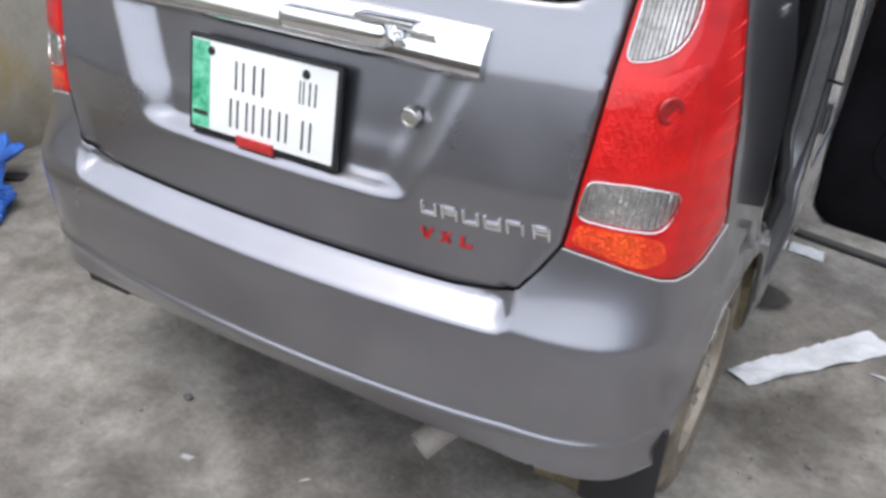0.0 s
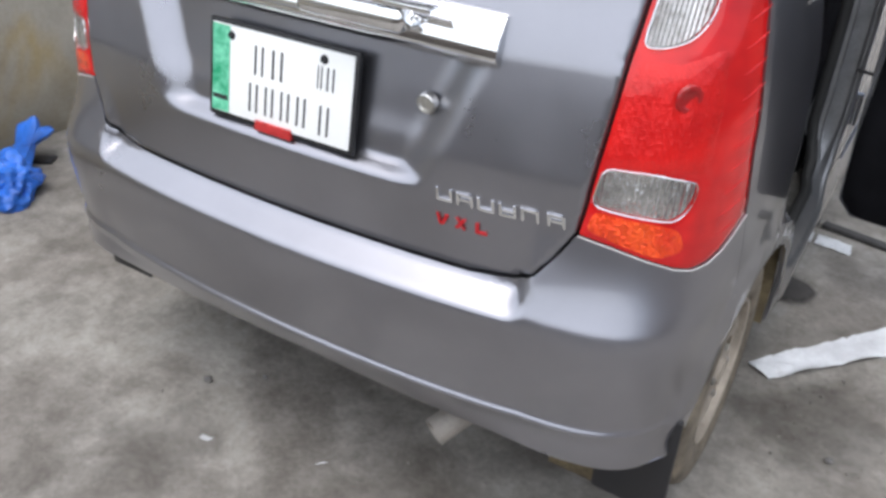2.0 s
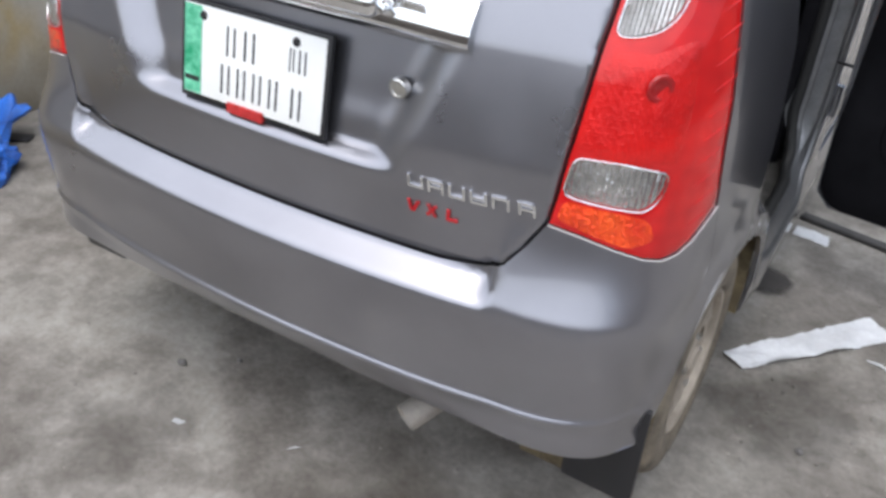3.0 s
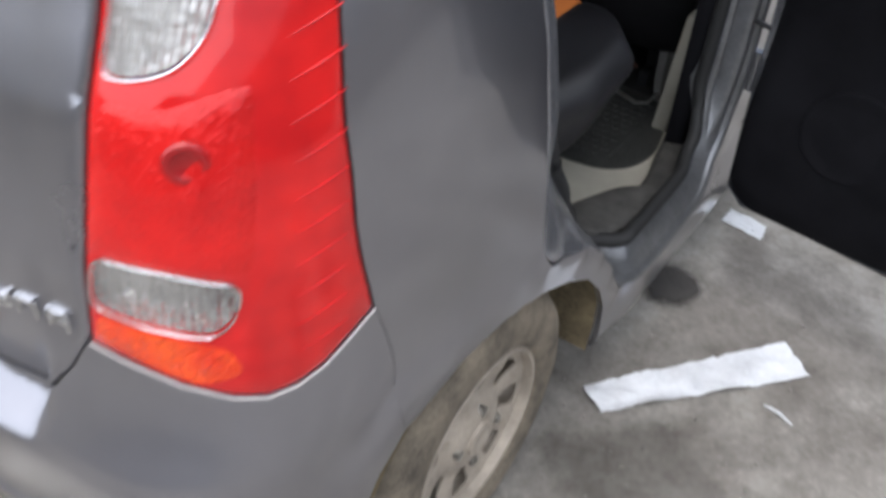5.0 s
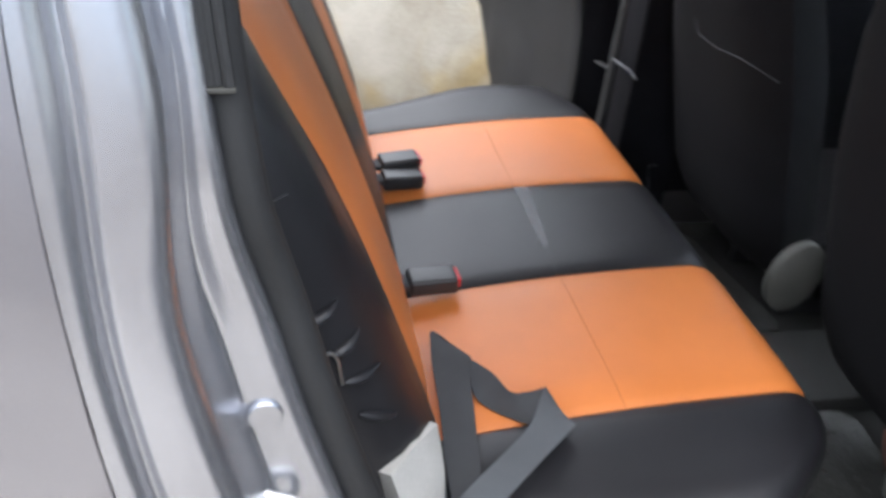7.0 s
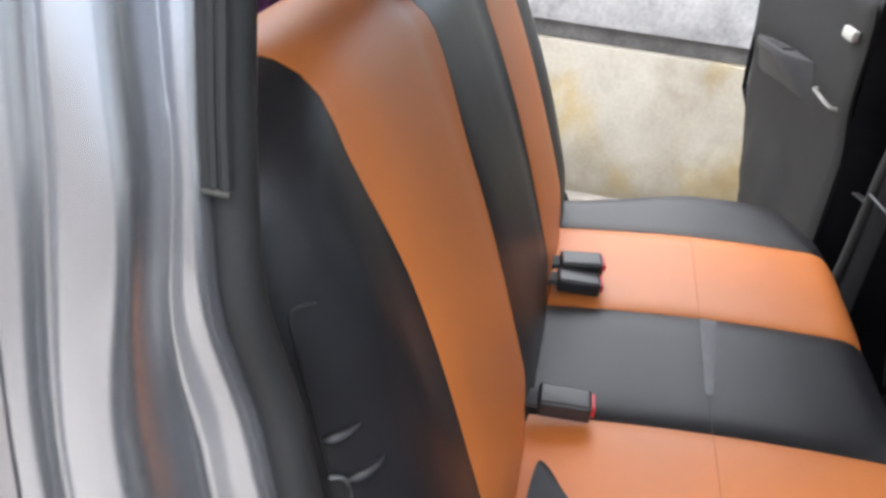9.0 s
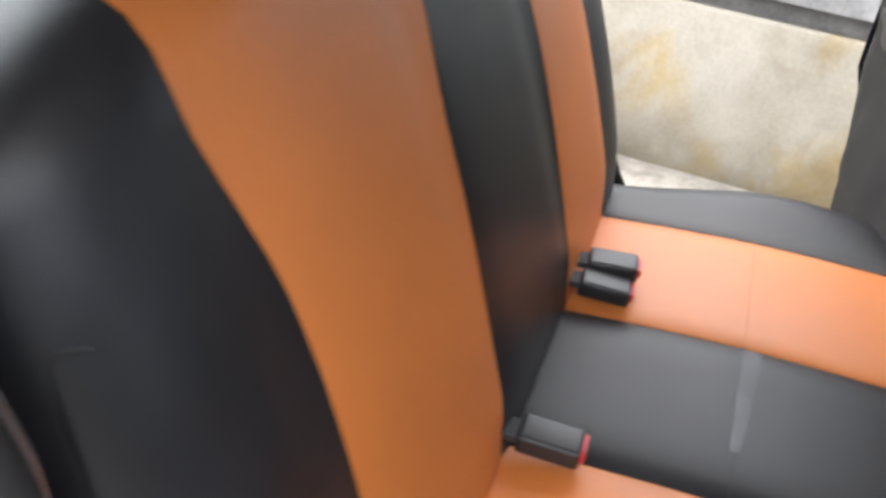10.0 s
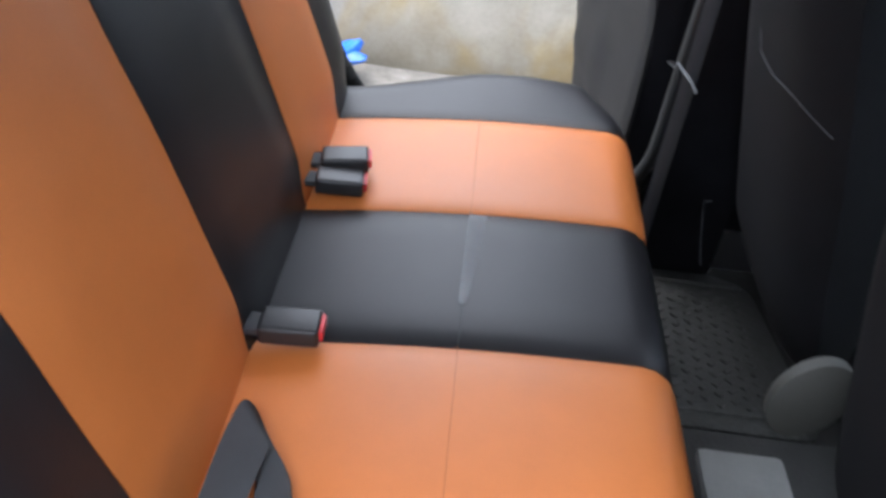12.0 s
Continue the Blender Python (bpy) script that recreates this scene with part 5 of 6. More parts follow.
        tube(bm, [c + Vector((0.012, -0.062, 0.004)), c + Vector((0, -0.05, 0.003)), c + Vector((0, 0.04, -0.001)), c + Vector((0.004, 0.052, -0.004)), c + Vector((0.02, 0.056, -0.006))], [0.004, 0.006, 0.006, 0.007, 0.007], 8, flat=0.6)
        part("window_winder", opened(bm), trim_pale, board, "slim grey window winder")
        c = Vector(trim_f(1.515, 0.985))
        bm = bmesh.new()
        box(bm, c + Vector((-0.020, -0.034, -0.012)), c + Vector((-0.004, 0.026, 0.012)), 0.006)
        part("inner_handle", opened(bm), pale_plastic, board, "pale inner door handle")
    pane("door_glass", opened(patch(shrink(glass, -0.006), inset(0.03), 0.1, thick=0.004, roll=0)), door)
    bm = bmesh.new()
    gl = resample(shrink(glass, -0.004), 0.05)
    tube(bm, [inset(0.05)(*p) for p in gl + gl[:1]], 0.014, 6, caps=False)
    part("window_seal", opened(bm), rubber, door)
    bm = bmesh.new()
    box(bm, (0.742, 0.80, 0.93), (0.775, 0.98, 0.965), 0.012)
    part("door_handle", opened(bm), paint, door)
    # hinges and check strap between post and door
    for z in (0.55, 0.95):
        bm = bmesh.new()
        box(bm, (0.70, 1.615, z - 0.035), (0.765, 1.65, z + 0.035), 0.006)
        lathe(bm, [(0.0, -0.045), (0.011, -0.045), (0.011, 0.045), (0.0, 0.045)], Matrix.Translation((0.752, 1.612, z)), 12)
        part("door_hinge", flip(bm), paint_inner, door)
    bm = bmesh.new()
    tube(bm, [(0.66, 1.63, 0.66), (0.72, 1.60, 0.66), (0.80, 1.56, 0.665), (0.84, 1.555, 0.665)], 0.008, 8, flat=0.5)
    part("check_strap", flip(bm), black_plastic, door)


rear_door(1, 84)
rear_door(-1, 83)


# ---- rear seat ----
cuts = [-0.78, -0.44, -0.158, 0.122, 0.412, 0.72]


def seat_top(y):
    return 0.634 + (y - 0.95) * 0.082 + 0.010 * math.sin(math.pi * min(1, max(0, (y - 0.95) / 0.5)))


def cushion_f(c, v):
    """c runs across, v from the rear over the top and down the front edge."""
    a = abs(c)
    flat_x, rx = (0.55, 0.055) if c > 0 else (0.575, 0.07)
    if a <= flat_x:
        x, dz = a, 0.0
    elif a <= flat_x + rx * math.pi / 2:
        t = (a - flat_x) / rx
        x, dz = flat_x + rx * math.sin(t), rx * (1 - math.cos(t))
    else:
        x, dz = flat_x + rx - 0.25 * (a - flat_x - rx * math.pi / 2), rx + (a - flat_x - rx * math.pi / 2)
    flat_y, ry = 1.412, 0.05
    if v <= flat_y:
        y, dv = v, 0.0
    elif v <= flat_y + ry * math.pi / 2:
        t = (v - flat_y) / ry
        y, dv = flat_y + ry * math.sin(t), ry * (1 - math.cos(t))
    else:
        y, dv = flat_y + ry - 0.15 * (v - flat_y - ry * math.pi / 2), ry + (v - flat_y - ry * math.pi / 2)
    pull = (0.15 if c > 0 else 0.06) * ease(0.40, 0.62, x) ** 1.8 * ease(1.05, 1.45, y)
    end = (0.05 if c > 0 else 0.06) * ease(0.42, 0.61, x) * (1 - ease(0.93, 1.25, y))
    xx = x - end
    puff = -0.004 * (1 - ease(0.0, 0.05, min(abs(c - q) for q in cuts))) + 0.007 * (1 if c < 0 else 0) * ease(0.47, 0.58, a) * (1 - ease(1.30, 1.45, y))
    z = seat_top(min(v, 1.46)) - max(dz, dv) - 0.35 * min(dz, dv) + puff
    return (math.copysign(xx, c), y - pull, max(z, 0.475))


seam_orange = material("orange_seam", (0.40, 0.125, 0.032), rough=0.7, var=0.1, bump=0.1)
seat = thing("rear_seat", "orange and black leatherette rear bench seat in the car", "car seat")
for i in range(5):
    c0, c1 = cuts[i] + 0.0008, cuts[i + 1] - 0.0008
    shape = [(c0, 0.915), (c1, 0.915), (c1, 1.615), (c0, 1.615)]
    if i == 0:
        shape = [(c0, 0.915), (c1, 0.915), (c1, 1.615), (-0.58, 1.555), (-0.68, 1.50), (-0.75, 1.42), (c0, 1.32)]
    if i == 4:
        # the elastic hem of the cover draws its lower edge into small gathers
        hem = [(c1, 1.15), (0.69, 1.30), (0.64, 1.43), (0.55, 1.53), (c0, 1.615)]
        gathers = []
        for a, b in zip(hem, hem[1:]):
            k = int(math.hypot(b[0] - a[0], b[1] - a[1]) / 0.011)
            for j in range(k):
                w = 0.004 * (-1) ** j + 0.002 * math.sin(7.3 * j)
                gathers.append((a[0] + (b[0] - a[0]) * j / k + w * 0.7, a[1] + (b[1] - a[1]) * j / k + w * 0.7))
        shape = [(c0, 0.915), (c1, 0.915)] + gathers + [(c0, 1.615)]
    part("cushion_panel", patch(shape, cushion_f, 0.02, thick=0.02, roll=0.0035), orange if i in (1, 3) else dark_vinyl, seat,
         "orange leatherette cushion panel" if i in (1, 3) else "black leatherette cushion panel")
bm = bmesh.new()
box(bm, (-0.53, 0.94, 0.535), (0.53, 1.36, 0.61), 0.03)
part("cushion_core", bm, dark_vinyl, seat)
# cross seams
for c0, c1 in zip(cuts[1:4], cuts[2:5]):
    bm = bmesh.new()
    tube(bm, [Vector(cushion_f(c0 + (c1 - c0) * k / 16, 1.195)) for k in range(17)], 0.0006, 6)
    part("cross_seam", bm, dark_vinyl if c0 == cuts[2] else seam_orange, seat)
bm = bmesh.new()
strip(bm, [Vector(cushion_f(c, 1.207 - 0.0012 * k)) + Vector((0, 0, 0.0012)) for k, c in enumerate([-0.150 + 0.020 * k for k in range(11)])], [Vector((0, 0.0140 * (1 - 0.060 * k), 0)) for k in range(11)], 0.0008)
scuff = material("pale_scuff", (0.22, 0.228, 0.24), rough=0.6, var=0.4, scale=30, fine=300, bump=0.2, tint=(0.32, 0.33, 0.345))
sn, sl = scuff.node_tree.nodes, scuff.node_tree.links
rub = sn.new("ShaderNodeTexNoise")
rub.inputs["Scale"].default_value, rub.inputs["Detail"].default_value = 7, 3
sl.new(sn["Texture Coordinate"].outputs["Object"], rub.inputs["Vector"])
rmp = sn.new("ShaderNodeMapRange")
rmp.inputs["From Min"].default_value, rmp.inputs["From Max"].default_value, rmp.inputs["To Max"].default_value = 0.22, 0.75, 0.65
sl.new(rub.outputs["Fac"], rmp.inputs["Value"])
sl.new(rmp.outputs[0], sn["Principled BSDF"].inputs["Alpha"])
part("pale_scuff", bm, scuff, seat, "pale rubbed streak on the cushion")

BACK_UP = Vector((0, -0.219, 0.545)).normalized()
BACK_OUT = Vector((0, 0.545, 0.219)).normalized()


def back_f(c, v):
    """c across, v up the slope from the crease."""
    a = abs(c)
    flat_x, rx = (0.50, 0.075) if c > 0 else (0.50 + 0.022 * math.sin(math.pi * min(1.0, max(0.0, v / 0.6))), 0.078)
    if a <= flat_x:
        x, dn = a, 0.0
    elif a <= flat_x + rx * math.pi / 2:
        t = (a - flat_x) / rx
        x, dn = flat_x + rx * math.sin(t), rx * (1 - math.cos(t))
    else:
        x, dn = flat_x + rx, rx + (a - flat_x - rx * math.pi / 2)
    top = 0.553
    r = 0.05
    if v <= top:
        w, dv = v, 0.0
    elif v <= top + r * math.pi / 2:
        t = (v - top) / r
        w, dv = top + r * math.sin(t), r * (1 - math.cos(t))
    else:
        w, dv = top + r, r + (v - top - r * math.pi / 2)
    # the outer corners at the top are rounded off
    w -= 0.055 * ease(0.40, 0.60, x) * ease(0.44, 0.60, w)
    w -= 0.025 * (1 - ease(0.10, 0.22, a)) * ease(0.44, 0.60, w)
    puff = -0.004 * (1 - ease(0.0, 0.05, min(abs(a - 0.150), abs(a - 0.432))))
    if c > 0:
        # a soft upright ridge where the cover is stretched
        puff += 0.005 * math.exp(-((a - 0.511 - 0.21 * (v - 0.38)) / 0.014) ** 2) * ease(0.22, 0.36, v) * (1 - ease(0.50, 0.58, v))
        puff -= 0.004 * math.exp(-((a - 0.560 - 0.16 * (v - 0.38)) / 0.016) ** 2) * ease(0.18, 0.30, v) * (1 - ease(0.46, 0.56, v))
    puff -= 0.014 * (1 - ease(0.0, 0.10, v))
    belly = 0.012 * math.sin(math.pi * min(1, max(0, v / 0.55)))
    p = Vector((math.copysign(x, c), 0.949, 0.628)) + BACK_UP * w + BACK_OUT * (belly + puff - max(dn, dv) - 0.3 * min(dn, dv))
    return tuple(p)


def back_edge(v, near):
    """Outer edge of the orange on the backrest."""
    if near:
        return 0.431 - 0.012 * ease(0.16, 0.36, v) + 0.026 * ease(0.39, 0.55, v) - 0.016 * ease(0.545, 0.61, v)
    return 0.432


def mid_edge(v, near):
    """Half the width of the black middle panel of the backrest."""
    base = 0.148 - 0.02 * ease(0.1, 0.4, v) - 0.030 * ease(0.36, 0.58, v) if near else 0.166 + 0.02 * ease(0.1, 0.4, v)
    return base + (0.012 if near else 0.05) * ease(0.50, 0.64, v)


VT = 0.68
steps = [VT * k / 22 for k in range(23)]
for near, sgn in ((True, 1), (False, -1)):
    inner_edge = [(sgn * mid_edge(v, near), v) for v in steps]
    outer_edge = [(sgn * back_edge(v, near), v) for v in steps]
    poly = inner_edge + outer_edge[::-1]
    part("backrest_panel", patch(shrink(poly, 0.0008), back_f, 0.022, thick=0.02, roll=0.0035), orange, seat, "orange leatherette backrest panel")
    poly = outer_edge + [(sgn * 0.72, VT), (sgn * 0.72, 0)]
    part("backrest_panel", patch(shrink(poly, 0.0008), back_f, 0.022, thick=0.02, roll=0.0035), dark_vinyl, seat, "black leatherette backrest panel")
    bm = bmesh.new()
    tube(bm, [Vector(back_f(sgn * (0.165 + 0.27 * k / 14), 0.425)) for k in range(15)], 0.0014, 6)
    part("cross_seam", bm, orange, seat)
poly = [(mid_edge(v, True), v) for v in steps] + [(-mid_edge(v, False), v) for v in steps[::-1]]
part("backrest_panel", patch(shrink(poly, 0.0008), back_f, 0.022, thick=0.02, roll=0.0035), dark_vinyl, seat, "black leatherette backrest panel")
bm = bmesh.new()
box(bm, (-0.55, -0.055, 0.0), (0.55, 0.0, 0.50), 0.02, Matrix.Translation((0, 0.916, 0.62)) @ pose(0, 0, 0, 22.4, 0, 0))
part("backrest_board", bm, carpet, seat)
bm = bmesh.new()
tube(bm, [Vector(back_f(c, 0.545 - 0.25 * max(0.0, c - 0.47))) for c in [0.468 + 0.016 * k for k in range(9)]], 0.0016, 6)
part("cover_seam", bm, dark_vinyl, seat)
# the near side of the cover: folds, a wire hook and a piped pocket
SIDE_OUT = Vector((0.68, 0.68, 0.28))
for a, b in (((0.582, 0.798, 0.954), (0.559, 0.823, 0.961)), ((0.579, 0.818, 0.917), (0.554, 0.842, 0.926)), ((0.581, 0.827, 0.888), (0.551, 0.862, 0.882)), ((0.582, 0.841, 0.851), (0.559, 0.879, 0.826))):
    a, b = Vector(a), Vector(b)
    bm = bmesh.new()
    pts = [a.lerp(b, k / 8) + SIDE_OUT * (0.001 + 0.003 * math.sin(math.pi * k / 8)) + Vector((0, 0, -0.002 * math.sin(math.pi * k / 8))) for k in range(9)]
    tube(bm, pts, [0.002, 0.0045, 0.0056, 0.006, 0.0058, 0.005, 0.004, 0.003, 0.001], 10, flat=0.8)
    part("cover_fold", bm, dark_vinyl, seat)
bm = bmesh.new()
tube(bm, smooth_rows([(0.557, 0.786, 1.059), (0.569, 0.771, 1.054), (0.576, 0.779, 1.028), (0.580, 0.790, 0.99), (0.585, 0.802, 0.948), (0.587, 0.809, 0.920)]), 0.0016, 8)
part("side_piping", bm, dark_vinyl, seat)
bm = bmesh.new()
tube(bm, smooth_rows([Vector(p) + SIDE_OUT * 0.004 for p in ((0.586, 0.806, 0.925), (0.580, 0.815, 0.921), (0.579, 0.820, 0.912), (0.580, 0.822, 0.900), (0.583, 0.824, 0.889))]), 0.0017, 6)
part("cover_hook", bm, steel, seat, "bent wire cover hook")


# ---- belts and buckles ----
def buckle(base, way, name, label):
    d = Vector(way).normalized()
    m = Matrix.Translation(base) @ d.to_track_quat("Y", "Z").to_matrix().to_4x4()
    b = thing(name, label, "buckle", "rear seat buckles")
    bm = bmesh.new()
    box(bm, (-0.022, -0.020, -0.014), (0.022, 0.052, 0.012), 0.006, m, 3)
    part("housing", bm, buckle_black, b)
    bm = bmesh.new()
    box(bm, (-0.0165, 0.050, -0.006), (0.0165, 0.0565, 0.0085), 0.002, m)
    part("release_button", bm, buckle_red, b, "red release button")
    bm = bmesh.new()
    box(bm, (-0.016, -0.05, -0.006), (0.016, -0.012, 0.004), 0.003, m)
    part("stalk", bm, webbing, b)


buckle((0.131, 0.980, 0.666), (-0.04, 1, 0.03), "belt_buckle", "black seat belt buckle with a red button")
buckle((-0.192, 0.980, 0.662), (-0.10, 1, -0.02), "belt_buckle", "black seat belt buckle lying on the orange seat")
buckle((-0.234, 0.980, 0.672), (-0.14, 1, 0.06), "belt_buckle", "black seat belt buckle lying on the orange seat")

belt = thing("seat_belt", "black and grey webbing seat belt loosely folded on the seat", "seat belt")
# from the anchor inwards along the crease, then turned up on its edge and back outwards
bm = bmesh.new()
pts = [(0.612, 0.936, 0.615), (0.598, 0.945, 0.640), (0.570, 0.957, 0.652), (0.530, 0.967, 0.655), (0.483, 0.973, 0.656), (0.430, 0.979, 0.657), (0.382, 0.984, 0.659), (0.335, 0.987, 0.664), (0.300, 0.991, 0.669), (0.281, 0.995, 0.668),
       (0.290, 1.000, 0.662), (0.325, 1.011, 0.654), (0.360, 1.036, 0.653), (0.397, 1.062, 0.657), (0.407, 1.084, 0.661), (0.409, 1.105, 0.665)]
half = [(-0.003, -0.004, -0.002), (-0.003, -0.006, -0.002), (-0.002, -0.010, -0.001), (0, -0.016, 0.001), (0, -0.020, 0.002), (0, -0.021, 0.002), (-0.001, -0.022, 0.002), (-0.008, -0.023, 0.002), (-0.019, -0.023, 0.001), (-0.028, -0.022, 0),
        (-0.034, -0.014, 0.002), (-0.036, -0.001, 0.004), (-0.026, 0.005, 0.008), (-0.024, -0.007, 0.006), (-0.030, -0.008, 0.003), (-0.036, -0.005, 0.001)]
strip(bm, smooth_rows(pts), smooth_rows(half), 0.0018)
part("upper_webbing", bm, webbing, belt)
bm = bmesh.new()
pts = [(0.409, 1.105, 0.668), (0.422, 1.100, 0.671), (0.446, 1.086, 0.673), (0.485, 1.046, 0.676), (0.520, 1.009, 0.680), (0.548, 0.981, 0.684), (0.568, 0.961, 0.684)]
half = [(-0.036, -0.005, 0), (-0.022, -0.016, 0), (-0.006, -0.024, 0), (-0.006, -0.022, 0), (-0.007, -0.021, 0), (-0.009, -0.019, 0), (-0.011, -0.016, 0)]
strip(bm, smooth_rows(pts), smooth_rows(half), 0.0016)
part("lower_webbing", bm, webbing_back, belt, "grey worn webbing")
bm = bmesh.new()
tm = Matrix.Translation((0.568, 0.961, 0.684)) @ pose(0, 0, 0, 0, 55, -35)
box(bm, (-0.007, -0.026, -0.005), (0.007, 0.026, 0.005), 0.004, tm)
tongue = part("tongue", bm, webbing_back, belt, "grey belt tongue")
bm = bmesh.new()
box(bm, (0.006, -0.009, -0.0015), (0.046, 0.009, 0.0015), 0.001, tm)
part("tongue_plate", bm, trim_dull, tongue, "dull latch plate")
bm = bmesh.new()
tube(bm, [(0.606, 0.938, 0.622), (0.612, 0.94, 0.58), (0.614, 0.94, 0.52)], [0.006, 0.007, 0.007], 8, flat=0.4)
part("anchor_strap", bm, webbing, belt)
bm = bmesh.new()
face = [Vector(p) for p in ((0.590, 0.864, 0.782), (0.556, 0.893, 0.784), (0.520, 0.920, 0.772), (0.532, 0.930, 0.715), (0.552, 0.930, 0.662), (0.584, 0.905, 0.672), (0.596, 0.880, 0.730))]
lo, hi = [[bm.verts.new(p + SIDE_OUT * k) for p in face] for k in (-0.010, 0.010)]
mid = bm.verts.new(sum(face, Vector()) / len(face) + SIDE_OUT * 0.017)
for k in range(len(face)):
    j = (k + 1) % len(face)
    bm.faces.new((lo[k], lo[j], hi[j], hi[k]))
    bm.faces.new((hi[k], hi[j], mid))
bm.faces.new(lo[::-1])
bmesh.ops.recalc_face_normals(bm, faces=bm.faces)
part("hinge_cover", bm, pale_plastic, seat, "pale plastic hinge cover beside the cushion")
# floor mats
def floor_mat(sgn):
    mt = thing("floor_mat", "dusty grey ribbed rubber floor mat on the car floor", "floor mat", "rear floor mats")
    out = rounded([(0.12, 1.40), (0.455, 1.405), (0.535, 1.422), (0.585, 1.475), (0.600, 1.56), (0.570, 1.68), (0.53, 1.80), (0.12, 1.84)], 0.05)

    def f(u, v):
        lip = 0.010 * (1 - ease(0.0, 0.03, min(abs(u - 0.12), abs(1.84 - v))))
        return (u, v, 0.302 + lip)
    bm = patch(out, f, 0.02, thick=0.008, roll=0.002)
    if sgn < 0:
        mirrored(bm)
    part("mat_sheet", bm, mat_rubber, mt)
    for x in (0.165, 0.52):
        bm = bmesh.new()
        tube(bm, [(sgn * x, 1.47, 0.303), (sgn * x, 1.78, 0.303)], 0.004, 6)
        part("rib", bm, mat_rubber, mt)
    # raised studs, worn and uneven
    bm = bmesh.new()
    for i in range(13):
        for j in range(12):
            h = 0.0025 + 0.002 * random.random()
            c = Vector((sgn * (0.185 + 0.025 * i + 0.0125 * (j % 2)), 1.47 + 0.026 * j, 0.302))
            box(bm, (-0.007, -0.005, -0.001), (0.007, 0.005, h), 0.0, Matrix.Translation(c) @ Matrix.Rotation(radians(45 if (i + j) % 2 else -45), 4, "Z"))
    studs = part("studs", bm, mat_rubber, mt)
    studs["kind"] = "stuff"


floor_mat(1)
floor_mat(-1)


# ---- front seats ----
def front_seat(sgn):
    st = thing("front_seat", "black fabric-covered front car seat seen from behind", "car seat", "front seats")
    cx = 0.315 * sgn

    def bf(u, v):
        # rear shell of the backrest: u across, v up
        w = 0.255 - 0.05 * ease(0.35, 0.75, v) - 0.02 * (1 - ease(0.0, 0.12, v))
        a = max(-1.0, min(1.0, u))
        y = 1.70 - 0.26 * v + 0.05 * abs(a) ** 4 + 0.02 * (1 - ease(0.0, 0.1, v)) + 0.03 * ease(0.58, 0.72, v)
        return (cx + a * w, y, 0.45 + v * 1.02)
    part("backrest_shell", patch(rounded([(-1, 0), (1, 0), (1, 0.70), (-1, 0.70)], 0.06), bf, 0.06, thick=0.13, roll=0.02), black_cloth, st, "black cloth backrest cover")
    bm = bmesh.new()
    box(bm, (cx - 0.125, 1.545, 1.18), (cx + 0.125, 1.64, 1.37), 0.04)
    part("headrest", bm, black_cloth, st)
    bm = bmesh.new()
    box(bm, (cx - 0.22, 1.78, 0.42), (cx + 0.22, 2.20, 0.55), 0.05)
    part("seat_cushion", bm, black_cloth, st)
    if sgn < 0:
        bm = bmesh.new()
        tube(bm, [(-0.372, 1.583, 0.915), (-0.34, 1.586, 0.885), (-0.26, 1.584, 0.886), (-0.177, 1.586, 0.897), (-0.125, 1.600, 0.893), (-0.090, 1.618, 0.886)], 0.0011, 6)
        part("pocket_seam", bm, webbing, st, "thin grey seam on the seat cover")
    covers = ((-1, 0.262, 0.040), (1, 0.185, 0.040)) if sgn > 0 else ()
    for k, ex, rr in covers:
        bm = bmesh.new()
        m = Matrix.Translation((cx + k * ex, 1.664 if k < 0 else 1.810, 0.583 if k < 0 else 0.40)) @ pose(0, 0, 0, 0, 90, 0) @ Matrix.Rotation(-0.20 if k < 0 else 0.12, 4, "Z") @ Matrix.Diagonal((1.75 if k < 0 else 3.1, 1.25 if k < 0 else 1.25, 0.8, 1.0))
        lathe(bm, [(0.0, -0.02), (rr - 0.006, -0.02), (rr, -0.012), (rr, 0.010), (rr - 0.008, 0.018), (0.0, 0.02)], m, 24)
        part("recliner_cover", bm, trim_dull if k < 0 else trim_pale, st, "dull grey plastic recliner cover")
    if sgn > 0:
        bm = bmesh.new()
        tube(bm, [(0.27, 1.86, 0.335), (0.285, 1.80, 0.334), (0.33, 1.757, 0.333), (0.40, 1.724, 0.334), (0.477, 1.694, 0.333), (0.50, 1.715, 0.333), (0.50, 1.86, 0.335)], 0.005, 8)
        part("slide_lever", bm, steel, st, "bright steel slide lever under the seat")
        bm = bmesh.new()
        strip(bm, smooth_rows([(0.355, 1.690, 0.500), (0.380, 1.678, 0.478), (0.405, 1.682, 0.452), (0.425, 1.700, 0.425), (0.435, 1.725, 0.402)]), smooth_rows([(0.024, -0.004, 0.014), (0.026, -0.006, 0.014), (0.026, -0.004, 0.012), (0.022, 0.0, 0.010), (0.016, 0.004, 0.008)]), 0.006)
        part("cover_flap", bm, shaded_orange, st, "orange hem of the seat cover, darkened for shade")
    for k in (-1, 1):
        rx_ = cx + k * 0.105
        bm = bmesh.new()
        box(bm, (rx_ - 0.014, 1.86, 0.29), (rx_ + 0.014, 2.2, 0.335), 0.006)
        part("slide_rail", bm, black_plastic, st)
        for y in (1.92, 2.14):
            bm = bmesh.new()
            box(bm, (rx_ - 0.016, y - 0.02, 0.33), (rx_ + 0.016, y + 0.02, 0.46), 0.006)
            part("rail_foot", bm, black_plastic, st)


front_seat(1)
front_seat(-1)

